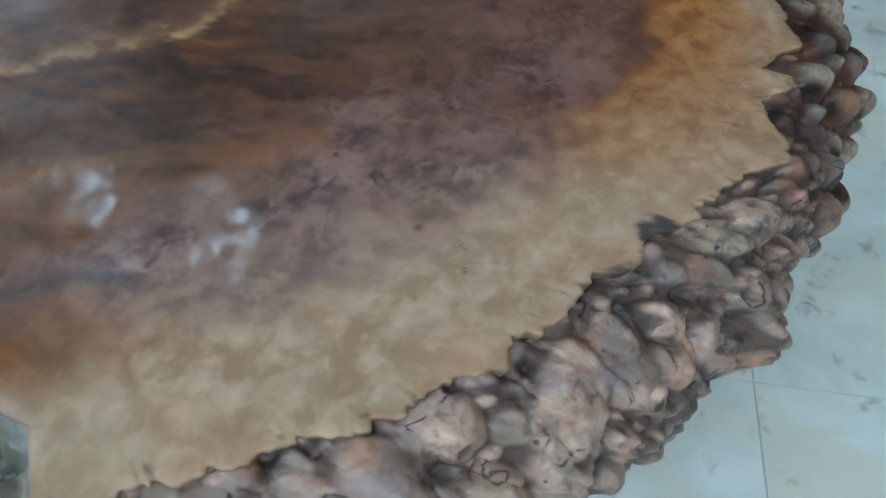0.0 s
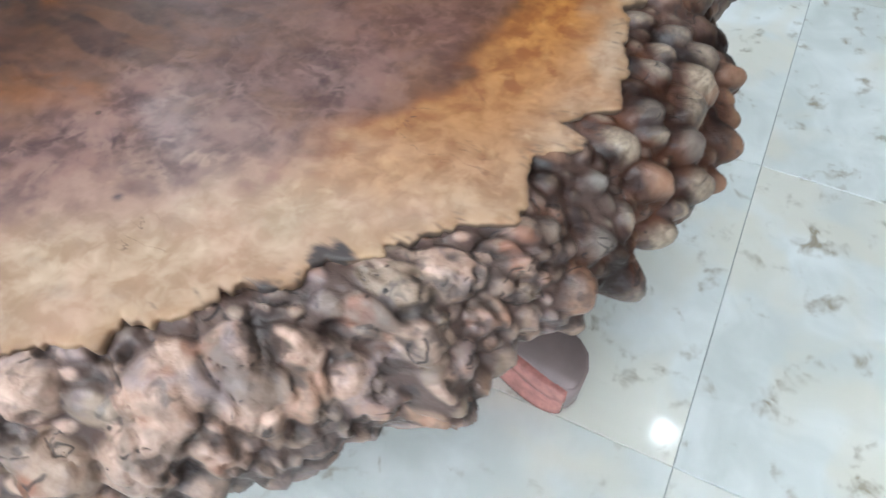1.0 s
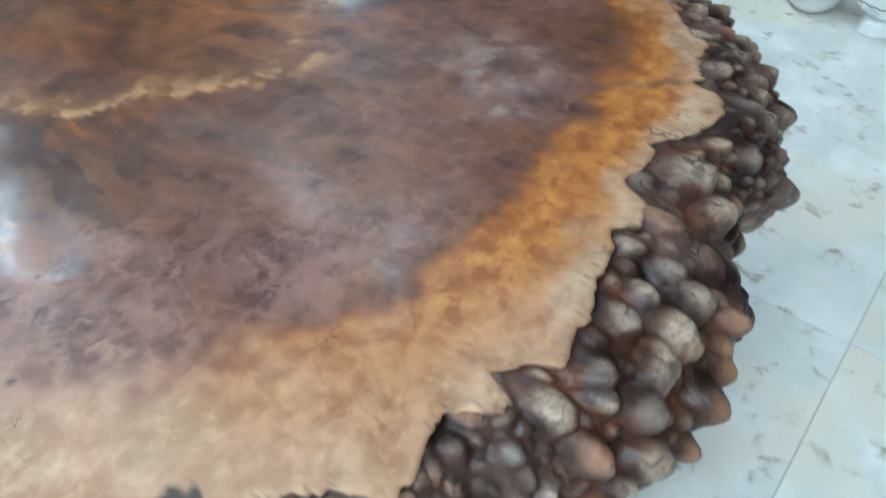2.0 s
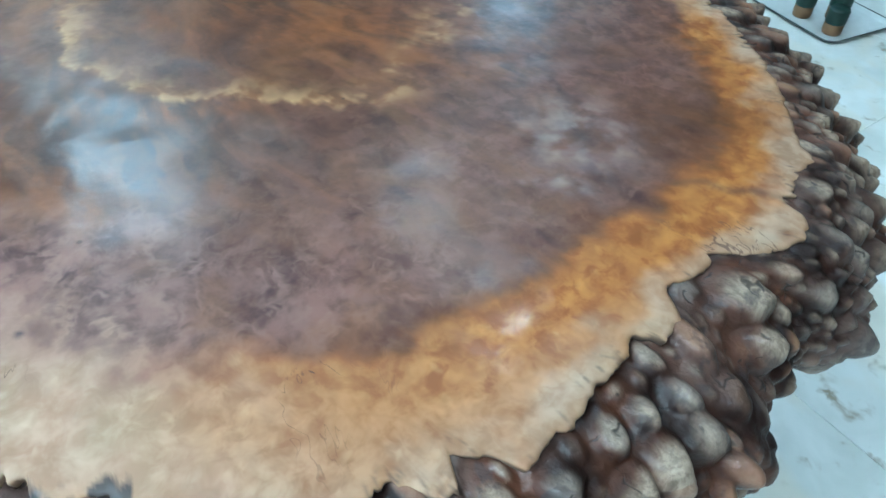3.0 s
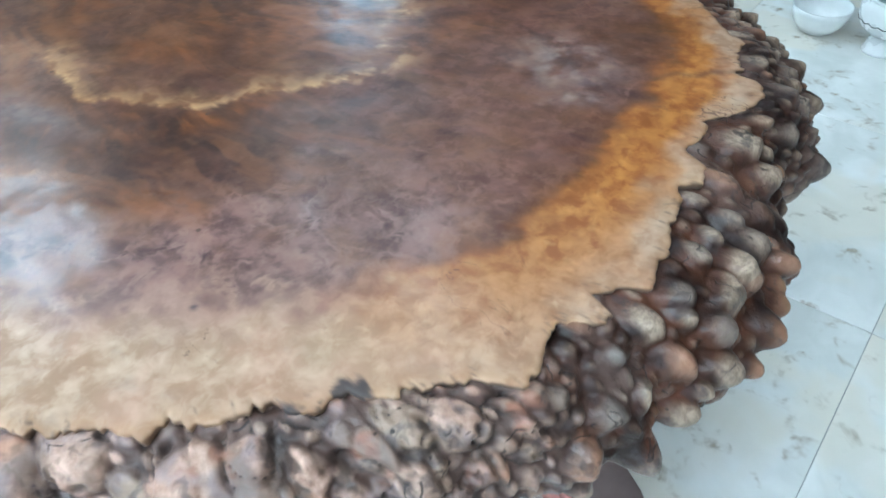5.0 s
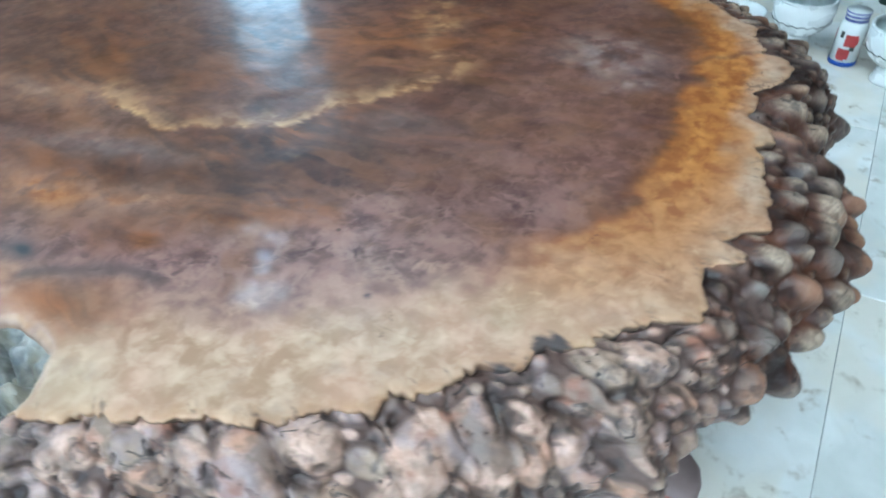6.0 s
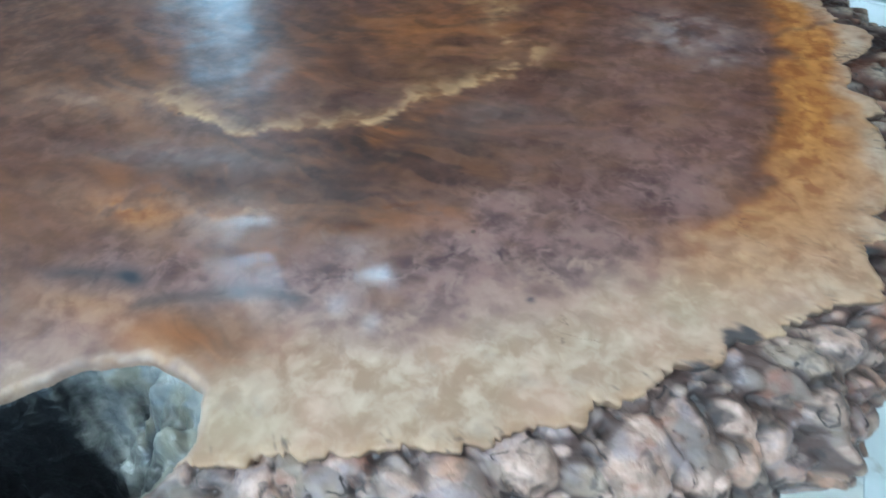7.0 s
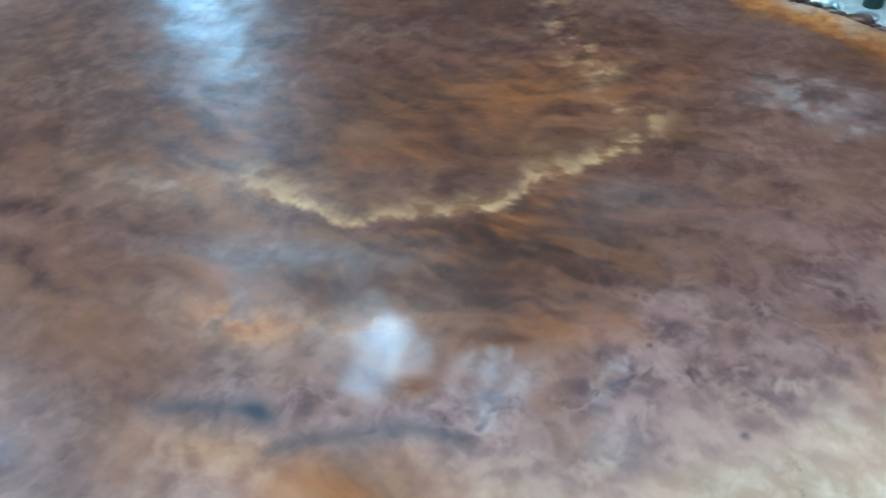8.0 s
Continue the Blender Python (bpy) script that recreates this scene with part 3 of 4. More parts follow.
# the large knobs: bearing from the slab's middle, way down the edge and half-width in mm
KNOBS_FRONT = [(-0.957, 62, 14), (-0.903, 62, 13), (-0.871, 49, 14), (-0.816, 54, 13), (-0.797, 73, 13), (-0.746, 62, 13), (-0.700, 73, 22), (-0.693, 54, 15),
               (-0.666, 82, 13), (-0.631, 97, 17), (-0.629, 52, 18), (-0.582, 67, 12), (-0.575, 100, 17), (-0.557, 89, 17), (-0.530, 69, 19), (-0.518, 104, 15),
               (-0.511, 62, 15), (-0.479, 87, 15), (-0.467, 61, 14), (-0.436, 90, 15), (-0.425, 69, 13)]
KNOBS_BEND = [(-0.398, 96, 13), (-0.392, 115, 12), (-0.386, 56, 8), (-0.367, 90, 7), (-0.363, 66, 12), (-0.349, 102, 10), (-0.346, 47, 7), (-0.345, 82, 13),
              (-0.327, 55, 12), (-0.319, 101, 9), (-0.286, 61, 15), (-0.280, 93, 12), (-0.277, 129, 11), (-0.249, 113, 10), (-0.240, 92, 8), (-0.236, 72, 8),
              (-0.202, 143, 12), (-0.201, 60, 9), (-0.197, 112, 13), (-0.193, 82, 7), (-0.162, 95, 13), (-0.133, 141, 15), (-0.127, 63, 9), (-0.115, 98, 10)]
KNOBS_SIDE = [(-0.087, 128, 13), (-0.082, 62, 14), (-0.072, 91, 14), (-0.060, 118, 10), (-0.042, 68, 9), (-0.029, 54, 11), (-0.033, 112, 14), (-0.017, 89, 13),
              (0.009, 130, 9), (0.016, 80, 14), (0.029, 81, 13), (0.033, 52, 11), (0.051, 121, 14), (0.065, 88, 11), (0.065, 79, 14), (0.075, 59, 9),
              (0.091, 122, 12), (0.104, 115, 10), (0.110, 84, 14), (0.118, 68, 11), (0.127, 106, 13), (0.131, 91, 8)]
KNOBS_FAR = [(0.165, 49, 13), (0.237, 87, 14), (0.249, 59, 16), (0.260, 67, 11), (0.300, 54, 12), (0.357, 128, 12), (0.382, 56, 14), (0.447, 49, 12),
             (0.487, 122, 15), (0.506, 89, 13), (0.574, 89, 13), (0.701, 77, 13), (0.767, 130, 14)]
THORNS = [(0.455, 112), (0.565, 100), (0.602, 108), (0.676, 98), (0.69, 116), (0.75, 104), (0.81, 98), (0.85, 100), (0.905, 96), (0.97, 98), (1.01, 102)]

# angles, closer together where the edge comes near
STEPS = []
a = -math.pi
while a < math.pi:
    STEPS.append(a)
    a += 0.0030 if -1.5 < a < 1.05 else 0.012
ANG = np.array(STEPS)
rim_a = np.array([math.atan2(y - CY, x - CX) for x, y in RIM])
rim_r = np.array([math.hypot(x - CX, y - CY) for x, y in RIM])
order = np.argsort(rim_a)
R_RIM = np.interp(ANG, rim_a[order], rim_r[order], period=2 * math.pi)
ARC = np.concatenate([[0], np.cumsum(np.hypot(np.diff(R_RIM * np.cos(ANG)), np.diff(R_RIM * np.sin(ANG))))])
R_JAG = R_RIM + 0.004 * fbm(ANG * 45, ANG * 0 + 3.3, 5, 4) + 0.003 * fbm(ANG * 160, ANG * 0 + 8.1, 9, 3)
R_JAG -= 0.006 * smooth_step(fbm(ANG * 47, ANG * 0 + 1.7, 15, 3) + 0.6 * fbm(ANG * 9, ANG * 0 + 4.2, 16, 2), 0.25, 0.5)


def inlet_depth(px, py):
    """How far a place lies inside the ragged outline of the hollow."""
    return signed(px + 0.006 * fbm(px * 55, py * 55, 61, 3), py + 0.006 * fbm(px * 55, py * 55, 62, 3), INLET)


def burl_table():
    table = thing("burl_table", "large burl-wood slab table, polished brown top, knobbly edge", "table", at=(0, 0, 0))
    # top
    rings = np.concatenate([np.linspace(0.0002, 0.5, 42), np.linspace(0.506, 0.975, 96), np.linspace(0.978, 0.998, 6)])
    A, P = np.meshgrid(ANG, rings, indexing="ij")
    RR = R_RIM[:, None] + (R_JAG - R_RIM)[:, None] * P ** 18
    x, y = CX + P * RR * np.cos(A), CY + P * RR * np.sin(A)
    z = TOP + 0.0011 * fbm(x * 22, y * 22, 31, 2) + 0.0016 * fbm(x * 8, y * 8, 37, 2)
    edge = (1 - P) * RR
    z -= 0.0012 * np.exp(-((edge / 0.004) ** 2))
    warp_x = x + 0.012 * fbm(x * 30, y * 30, 71, 3)
    warp_y = y + 0.012 * fbm(x * 30, y * 30, 72, 3)
    into = inlet_depth(x, y)
    keep = (into < 0.022).ravel()
    # the lip of the hollow: what lies past it folds down into a wall
    past = into > 0
    px, py = x[past], y[past]
    for turn_in in range(3):
        d0 = inlet_depth(px, py)
        gx, gy = (inlet_depth(px + 4e-4, py) - d0) / 4e-4, (inlet_depth(px, py + 4e-4) - d0) / 4e-4
        g2 = np.maximum(gx * gx + gy * gy, 0.3)
        px, py = px - d0 * gx / g2, py - d0 * gy / g2
    x[past], y[past] = px, py
    z -= smooth_step(into, -0.005, 0.001) * 0.003 + np.clip(into, 0, 0.022) * 1.6
    # skirt wall hanging from the rim
    drop = np.array([(0.9985, 0.005), (0.995, 0.011), (0.988, 0.022), (0.98, 0.045)])
    A2 = np.repeat(ANG[:, None], len(drop), 1)
    R2 = R_JAG[:, None] * drop[None, :, 0]
    x2, y2 = CX + R2 * np.cos(A2), CY + R2 * np.sin(A2)
    z2 = z[:, -1:] - drop[None, :, 1] + 0.003
    X, Y, Z = np.hstack([x, x2]), np.hstack([y, y2]), np.hstack([z, z2])
    WX, WY = np.hstack([warp_x, x2]), np.hstack([warp_y, y2])
    IN = np.hstack([into, np.full(x2.shape, -0.05)])
    keep = np.hstack([keep.reshape(x.shape), np.ones(x2.shape, bool)]).ravel()

    def blob(bx, by, sx, sy, turn=0.0):
        c, s = math.cos(radians(turn)), math.sin(radians(turn))
        u, v = (WX - bx) * c + (WY - by) * s, -(WX - bx) * s + (WY - by) * c
        return np.exp(-((u / sx) ** 2 + (v / sy) ** 2))

    bx, by = X + 0.0, Y - 1.08
    bearing, reach = np.arctan2(bx * 0.8, -by), np.hypot(bx * 0.8, by)
    drift = 0.5 * fbm(X * 12, Y * 12, 101, 3)
    bands = 0.5 + 0.75 * fbm(reach * 75 + 6 * drift, bearing * 10 + drift, 102, 4)
    bands2 = 0.5 + 0.75 * fbm(reach * 30 + 4 * drift, bearing * 6 + drift, 103, 4)
    rings_at = np.stack([reach + 0.024 * fbm(X * 30, Y * 30, 105, 3), bearing * 0.36 + 0.006 * fbm(X * 24, Y * 24, 106, 3), 0 * X], -1).reshape(-1, 3)
    ragged = 0.022 * fbm(X * 38, Y * 38, 81, 4)
    heart_d = signed(X, Y, HEART) + ragged
    rind = 1 - smooth_step(heart_d + 0.05 * fbm(WX * 14, WY * 14, 104, 3) - 0.10 * smooth_step(X, 0.0, 0.2), 0.0, 0.13)
    rind = rind * (1 - 0.65 * smooth_step(Y + 0.04 * fbm(WX * 16, WY * 16, 107, 2), 0.50, 0.70))
    grain = np.clip(np.stack([bands, bands2 - 0.24 * smooth_step(0.12 - X, 0.0, 0.2) * smooth_step(Y, 0.46, 0.56), rind], -1).reshape(-1, 3), 0, 1)
    heart_left = 0.95 + 0.05 * smooth_step(X + 0.5 * (Y - 0.45), -0.14, 0.06)
    sharp = 0.048 - 0.041 * smooth_step(X + 0.4 * (Y - 0.55), 0.22, 0.31) * smooth_step(Y, 0.42, 0.52)
    heart = smooth_step(heart_d, -sharp, sharp * 0.9) * np.clip(heart_left + 0.25 * (bands2 - 0.5), 0, 1)
    rim_d = np.hstack([edge, x2 * 0])
    smooth_r = np.convolve(np.concatenate([R_RIM[-30:], R_RIM, R_RIM[:30]]), np.hanning(61) / np.hanning(61).sum(), "same")[30:-30]
    rim_s = np.hstack([np.maximum(smooth_r[:, None] - P * RR, 0), x2 * 0])
    right = smooth_step(X + 0.25 * (Y - 0.6), 0.20, 0.30) * smooth_step(Y + 1.2 * ragged, 0.43, 0.57)
    amber = right * smooth_step(rim_s + 1.6 * ragged, -0.004, 0.034) * (1 - 0.35 * smooth_step(-heart_d + 1.2 * ragged, 0.035, 0.08))
    amber = np.maximum(amber, 0.5 * blob(-0.22, 0.53, 0.09, 0.03, 10) * smooth_step(bands, 0.35, 0.6))
    tawny = np.maximum(blob(-0.09, 0.410, 0.065, 0.020, 8), 0.7 * blob(-0.03, 0.428, 0.04, 0.010, 15)) * smooth_step(fbm(WX * 50, WY * 50, 120, 3), -0.45, 0.0)
    amber = np.maximum(amber, 0.7 * blob(-0.12, 0.46, 0.06, 0.03, 20) * smooth_step(bands, 0.4, 0.65))
    amber = np.maximum(amber, 0.8 * blob(-0.06, 0.32, 0.06, 0.018, 15))
    amber = np.maximum(amber, 0.5 * blob(0.035, 0.328, 0.05, 0.022, 15))
    amber = amber * (0.7 + 0.3 * smooth_step(Y, 0.52, 0.72))
    mottle = smooth_step(fbm(WX * 42, WY * 42, 109, 3), 0.05, 0.35) * smooth_step(-0.10 - X, 0.0, 0.12)
    amber = np.maximum(np.maximum(amber, 0.36 * mottle), 0.95 * tawny)
    # a scalloped cream line, crisp towards the rim and fading inwards
    ripple_x, ripple_y = X + 0.012 * fbm(X * 38, Y * 38, 95, 3), Y + 0.013 * fbm(X * 46, Y * 46, 90, 3)
    away = line_distance(ripple_x, ripple_y, VEIN)
    inner = inside(ripple_x, ripple_y, VEIN + VEIN_UP + [(-0.30, 1.02), (-0.30, 0.62)])
    tuft = np.clip(0.55 + 1.1 * fbm(X * 55, Y * 55, 91, 3), 0, 1)
    vein = np.where(inner, 0.95 * np.exp(-away / (0.005 + 0.018 * tuft)), np.exp(-((away / 0.0028) ** 2)))
    vein = vein * np.clip(0.8 + 0.7 * fbm(X * 40, Y * 40, 92, 3), 0, 1)
    vein = np.maximum(vein, 0.75 * np.exp(-((line_distance(WX, WY, VEIN_UP) / 0.019) ** 2)) * smooth_step(fbm(X * 55, Y * 55, 96, 3), -0.25, 0.35))
    vein = np.maximum(vein, 0.35 * np.exp(-((line_distance(X, Y + 0.006 * fbm(X * 50, Y * 50, 93, 2), [(0.0, 0.511), (0.035, 0.526), (0.067, 0.541)]) / 0.0036) ** 2)) * smooth_step(fbm(X * 60, Y * 60, 122, 2), -0.3, 0.2))
    vein = np.maximum(vein, 0.4 * np.exp(-((IN + 0.003) / 0.002) ** 2))
    vein = np.maximum(vein, 0.3 * np.exp(-((rim_d / 0.008) ** 2)))
    # rust-red streaks that stay clear of the dark brown round them
    fray = smooth_step(fbm(WX * 75, WY * 75, 121, 3) + 0.4 * (bands2 - 0.5), -0.42, 0.0)
    rusty = np.maximum(np.maximum(blob(0.072, 0.450, 0.055, 0.016, 28), blob(0.030, 0.402, 0.013, 0.008, 10)), blob(0.04, 0.562, 0.085, 0.020, 57))
    rusty = np.maximum(np.maximum(rusty, blob(0.10, 0.475, 0.05, 0.010, 20)), 0.65 * blob(-0.05, 0.70, 0.15, 0.06, 38)) * fray
    ember = np.maximum(0.95 * blob(0.03, 0.325, 0.055, 0.024, 15), rusty)
    ember = np.maximum(ember, 0.7 * blob(-0.03, 0.74, 0.17, 0.07, 35))
    streak = smooth_step(bands2 + 0.4 * (bands - 0.5), 0.30, 0.75)
    ember = np.maximum(ember, 0.6 * streak * blob(-0.06, 0.47, 0.16, 0.045, 22))
    ember = np.maximum(ember, 0.5 * streak * blob(-0.25, 0.62, 0.12, 0.10, 10))
    ember = np.maximum(ember, 0.7 * blob(-0.08, 0.64, 0.09, 0.03, 25))
    ember = np.maximum(ember, 0.95 * blob(0.078, 0.453, 0.055, 0.014, 22))
    ember = np.maximum(ember, 0.5 * blob(0.06, 0.58, 0.10, 0.02, 35))
    ember = np.maximum(ember, 0.5 * np.exp(-((heart_d / 0.012) ** 2)) * right)
    ember = np.maximum(ember, 0.8 * blob(0.408, 0.868, 0.008, 0.007))
    star_a = np.arctan2(WY - 0.83, WX - 0.25)
    star = np.exp(-((np.hypot(WX - 0.25, WY - 0.83) / 0.044) ** 2)) * (0.45 + 0.55 * np.abs(np.sin(3.5 * star_a + 3 * fbm(X * 20, Y * 20, 97, 2)))) * smooth_step(fbm(X * 48, Y * 48, 110, 3), -0.22, 0.22)
    ash = 0.45 * blob(0.281, 0.773, 0.030, 0.012, 25) * smooth_step(fbm(X * 60, Y * 60, 111, 3), -0.3, 0.25) + 0.52 * star
    ash = np.maximum(ash, np.maximum(0.12 * blob(0.12, 0.62, 0.05, 0.03, 40), 0.22 * blob(-0.105, 0.478, 0.09, 0.020, 15)))
    ink_shade = 1.0 * blob(-0.05, 0.353, 0.015, 0.009) + 0.75 * blob(-0.085, 0.341, 0.03, 0.006, 10)
    ink_shade = np.maximum(ink_shade, 0.6 * np.exp(-((line_distance(WX, WY, [(-0.02, 0.335), (0.0, 0.345), (0.034, 0.363), (0.075, 0.372)]) / 0.009) ** 2)))
    ink_shade = np.maximum(ink_shade, 0.55 * blob(0.250, 0.832, 0.013, 0.011))
    ink_shade = np.maximum(ink_shade, 0.9 * blob(0.22, 0.427, 0.0035, 0.0025))
    ink_shade = np.maximum(ink_shade, 0.4 * np.exp(-((line_distance(WX, WY, [(0.335, 0.85), (0.354, 0.867), (0.379, 0.90)]) / 0.004) ** 2)))
    ink_shade = np.maximum(ink_shade, 0.9 * smooth_step(np.maximum(blob(0.347, 0.443, 0.014, 0.010), blob(0.329, 0.413, 0.012, 0.010)) + 0.5 * fbm(X * 160, Y * 160, 108, 3), 0.45, 0.75))
    ray = np.hstack([A, A2])
    cleft = 1 - smooth_step(np.abs(fbm(ray * 34, ray * 0 + 5.5, 98, 3) + 0.25 * fbm(X * 90, Y * 90, 99, 2)), 0.0, 0.035)
    ink_shade = np.maximum(ink_shade, 0.6 * cleft * (1 - smooth_step(rim_d + 0.5 * ragged, 0.002, 0.020)))
    grey_in = smooth_step(IN, 0.0, 0.012)
    heart, amber, ember = heart * (1 - grey_in), amber * (1 - grey_in), ember * (1 - grey_in)
    ash = np.maximum(np.clip(ash, 0, 1), grey_in * 0.85)
    ash = np.maximum(ash, 0.5 * np.exp(-((IN + 0.002) / 0.0035) ** 2) * smooth_step(fbm(X * 80, Y * 80, 123, 2), -0.3, 0.2))
    ink_shade = np.clip(ink_shade, 0, 1)
    heart = heart * (1 - 0.12 * mottle)
    heart = heart * (1 - 0.55 * blob(0.0, 0.435, 0.10, 0.024, 10))
    heart = heart * (1 - 0.75 * np.maximum(np.maximum(tawny, blob(-0.22, 0.53, 0.09, 0.03, 10)), np.maximum(blob(0.035, 0.328, 0.05, 0.022, 15), blob(-0.06, 0.32, 0.06, 0.02, 15))))
    # shade under the rim painted onto the skirt wall, patchy along the front
    rim_shade = np.hstack([np.zeros(x.shape), np.array([[0.55, 0.9, 0.95, 0.95]]) * (0.3 + 0.7 * np.maximum(smooth_step(ANG, -0.32, -0.15), smooth_step(fbm(ANG * 26, ANG * 0 + 6.1, 114, 2), -0.1, 0.3)))[:, None]])
    ink_shade = np.maximum(ink_shade, rim_shade)
    # dark streaky brown below the cream line, and where the varnish is still clear
    streaks = np.clip(0.5 + 1.3 * fbm(reach * 70 + 7 * drift, bearing * 11 + 2 * drift, 112, 4), 0, 1)
    deep = 0.95 * np.maximum(blob(0.04, 0.525, 0.18, 0.068, 30), 0.9 * blob(0.07, 0.475, 0.09, 0.03, 30))
    deep = np.maximum(deep, 0.6 * blob(-0.24, 0.58, 0.20, 0.13, 10))
    deep = np.maximum(deep, 0.45 * blob(0.0, 0.66, 0.12, 0.07, 30))
    deep = np.maximum(deep, 0.8 * blob(-0.13, 0.70, 0.09, 0.07, 10))
    deep = np.maximum(deep, 0.4 * blob(-0.10, 0.305, 0.07, 0.04, 35))
    deep = np.maximum(deep, 0.45 * blob(-0.18, 0.385, 0.13, 0.09, 20))
    deep = np.maximum(deep, 0.7 * blob(0.285, 0.93, 0.03, 0.06, -35))
    deep = np.maximum(deep, 0.6 * blob(-0.02, 0.455, 0.06, 0.012, 22))
    deep = deep * (1 - 0.9 * np.maximum(rusty, tawny))
    clear = np.maximum(np.exp(-((X - 0.075) / 0.115) ** 2 - ((Y - 0.45) / 0.10) ** 2), np.exp(-((X - 0.37) / 0.035) ** 2 - ((Y - 0.65) / 0.09) ** 2))
    clear = np.maximum(clear, 0.75 * np.exp(-((X + 0.12) / 0.24) ** 2 - ((Y - 0.77) / 0.17) ** 2))
    clear = np.clip(clear + 0.25 * fbm(X * 30, Y * 30, 113, 2), 0, 1)
    tones = np.clip(np.stack([deep, clear, streaks], -1).reshape(-1, 3), 0, 1)
    zones = np.stack([heart, np.clip(amber, 0, 1), np.clip(vein, 0, 1)], -1).reshape(-1, 3)
    marks = np.stack([np.clip(ember, 0, 1), np.clip(ash, 0, 1), np.clip(ink_shade, 0, 1)], -1).reshape(-1, 3)
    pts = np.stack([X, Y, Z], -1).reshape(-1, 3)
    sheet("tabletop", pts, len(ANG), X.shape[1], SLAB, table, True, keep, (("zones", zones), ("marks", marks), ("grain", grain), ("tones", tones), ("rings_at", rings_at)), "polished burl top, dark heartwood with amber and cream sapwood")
    # knobbly edge
    soft_r = np.convolve(np.concatenate([R_RIM[-12:], R_RIM, R_RIM[:12]]), np.hanning(25) / np.hanning(25).sum(), "same")[12:-12]
    prof = np.array([(-0.035, 0.578), (-0.014, 0.592), (0.002, 0.595), (0.020, 0.585), (0.038, 0.564), (0.050, 0.545), (0.055, 0.527), (0.049, 0.512), (0.025, 0.503),
                     (-0.02, 0.498), (-0.10, 0.49), (-0.22, 0.48)])
    cum = np.concatenate([[0], np.cumsum(np.hypot(*np.diff(prof, axis=0).T))])
    visible = np.arange(0, cum[9], 0.0019)
    V = np.concatenate([visible, np.linspace(cum[9], cum[-1], 8)])
    po, pz = np.interp(V, cum, prof[:, 0]), np.interp(V, cum, prof[:, 1])
    ker = np.hanning(15) / np.hanning(15).sum()
    po = np.convolve(np.pad(po, 7, "edge"), ker, "valid")
    pz = np.convolve(np.pad(pz, 7, "edge"), ker, "valid")
    tx, tz = np.gradient(po), np.gradient(pz)
    no, nz = -tz, tx
    ln = np.hypot(no, nz) + 1e-9
    no, nz = no / ln, nz / ln
    rng = random.Random(7)
    span, depth = ARC[-1] + 0.01, cum[8] + 0.01
    knobs, grid = [], {}

    def add_knob(s, v, r, high, point, own, aspect):
        knob = (s, v, r, high, point, own, aspect)
        knobs.append(knob)
        grid.setdefault((int(s / 0.04), int(v / 0.04)), []).append(knob)

    for bearing_k, v, r in KNOBS_FRONT + KNOBS_BEND + KNOBS_SIDE + KNOBS_FAR:
        side = float(smooth_step(bearing_k, -0.28, -0.12))
        far = float(smooth_step(bearing_k, 0.2, 0.4))
        add_knob(float(np.interp(bearing_k, ANG, ARC)), v / 1000, r / 1000, r / 1000 * (0.74 + 0.55 * side + 0.1 * far + rng.uniform(-0.12, 0.12)), 0.8 * side + 0.9 * far, rng.random(), rng.uniform(0.9, 1.12))
    for bearing_k, v in THORNS:
        add_knob(float(np.interp(bearing_k, ANG, ARC)), v / 1000, 0.0115, 0.023 + rng.uniform(-0.003, 0.003), 1.8, 0.25 + 0.3 * rng.random(), 1.0)
    for tries in range(46000):
        s, v = rng.uniform(0, span), rng.uniform(0.006, depth)
        r = rng.choice((0.005, 0.0065, 0.008, 0.010, 0.0125))
        bearing_k = float(np.interp(s, ARC, ANG))
        if not -1.0 < bearing_k < 0.75:
            r *= 1.5
        key = (int(s / 0.04), int(v / 0.04))
        near = [k for i in (-1, 0, 1) for j in (-1, 0, 1) for k in grid.get((key[0] + i, key[1] + j), ())]
        room = 0.95 if -0.62 < bearing_k < 0.2 else 0.80
        if all((k[0] - s) ** 2 + (k[1] - v) ** 2 > (room * (k[2] + r)) ** 2 for k in near):
            far = float(smooth_step(bearing_k, 0.2, 0.4))
            outer = math.exp(-(((v - 0.10) / 0.03) ** 2))
            add_knob(s, v, r, r * (rng.uniform(0.55, 0.9) + far * (0.4 + 0.6 * outer * rng.random())), 1.7 * far + rng.uniform(0, 0.6), rng.random(), rng.uniform(0.88, 1.15))
    K = np.array(sorted(knobs))
    cols, rows = len(ANG), len(V)
    H = np.zeros((cols, rows))
    OWN = np.zeros((cols, rows))
    CROWN = np.zeros((cols, rows))
    wob = 0.0042
    for i in range(cols):
        s = ARC[i]
        lo, hi = np.searchsorted(K[:, 0], (s - 0.042, s + 0.042))
        if hi <= lo:
            continue
        k = K[lo:hi]
        ss = s + wob * fbm(np.full(rows, s * 48), V * 48, 41, 3)
        vv = V + wob * fbm(np.full(rows, s * 48), V * 48, 42, 3)
        d = np.sqrt(((ss[:, None] - k[None, :, 0]) * k[None, :, 6]) ** 2 + ((vv[:, None] - k[None, :, 1]) / k[None, :, 6]) ** 2) / k[None, :, 2]
        boulder = np.clip(1 - (d * 0.80) ** 2, 0, 1) ** 0.95
        nub = np.clip(1 - (d * 0.72) ** 2, 0, 1) ** 1.7
        thorn = np.clip(1.15 - np.sqrt((d * 0.80) ** 2 + 0.03), 0, 1)
        point = k[None, :, 4]
        cap = np.where(point < 0.8, boulder + (nub - boulder) * np.clip(point / 0.8, 0, 1), nub + (thorn - nub) * np.clip(point - 0.8, 0, 1))
        h = cap * k[None, :, 3]
        best = h.argmax(1)
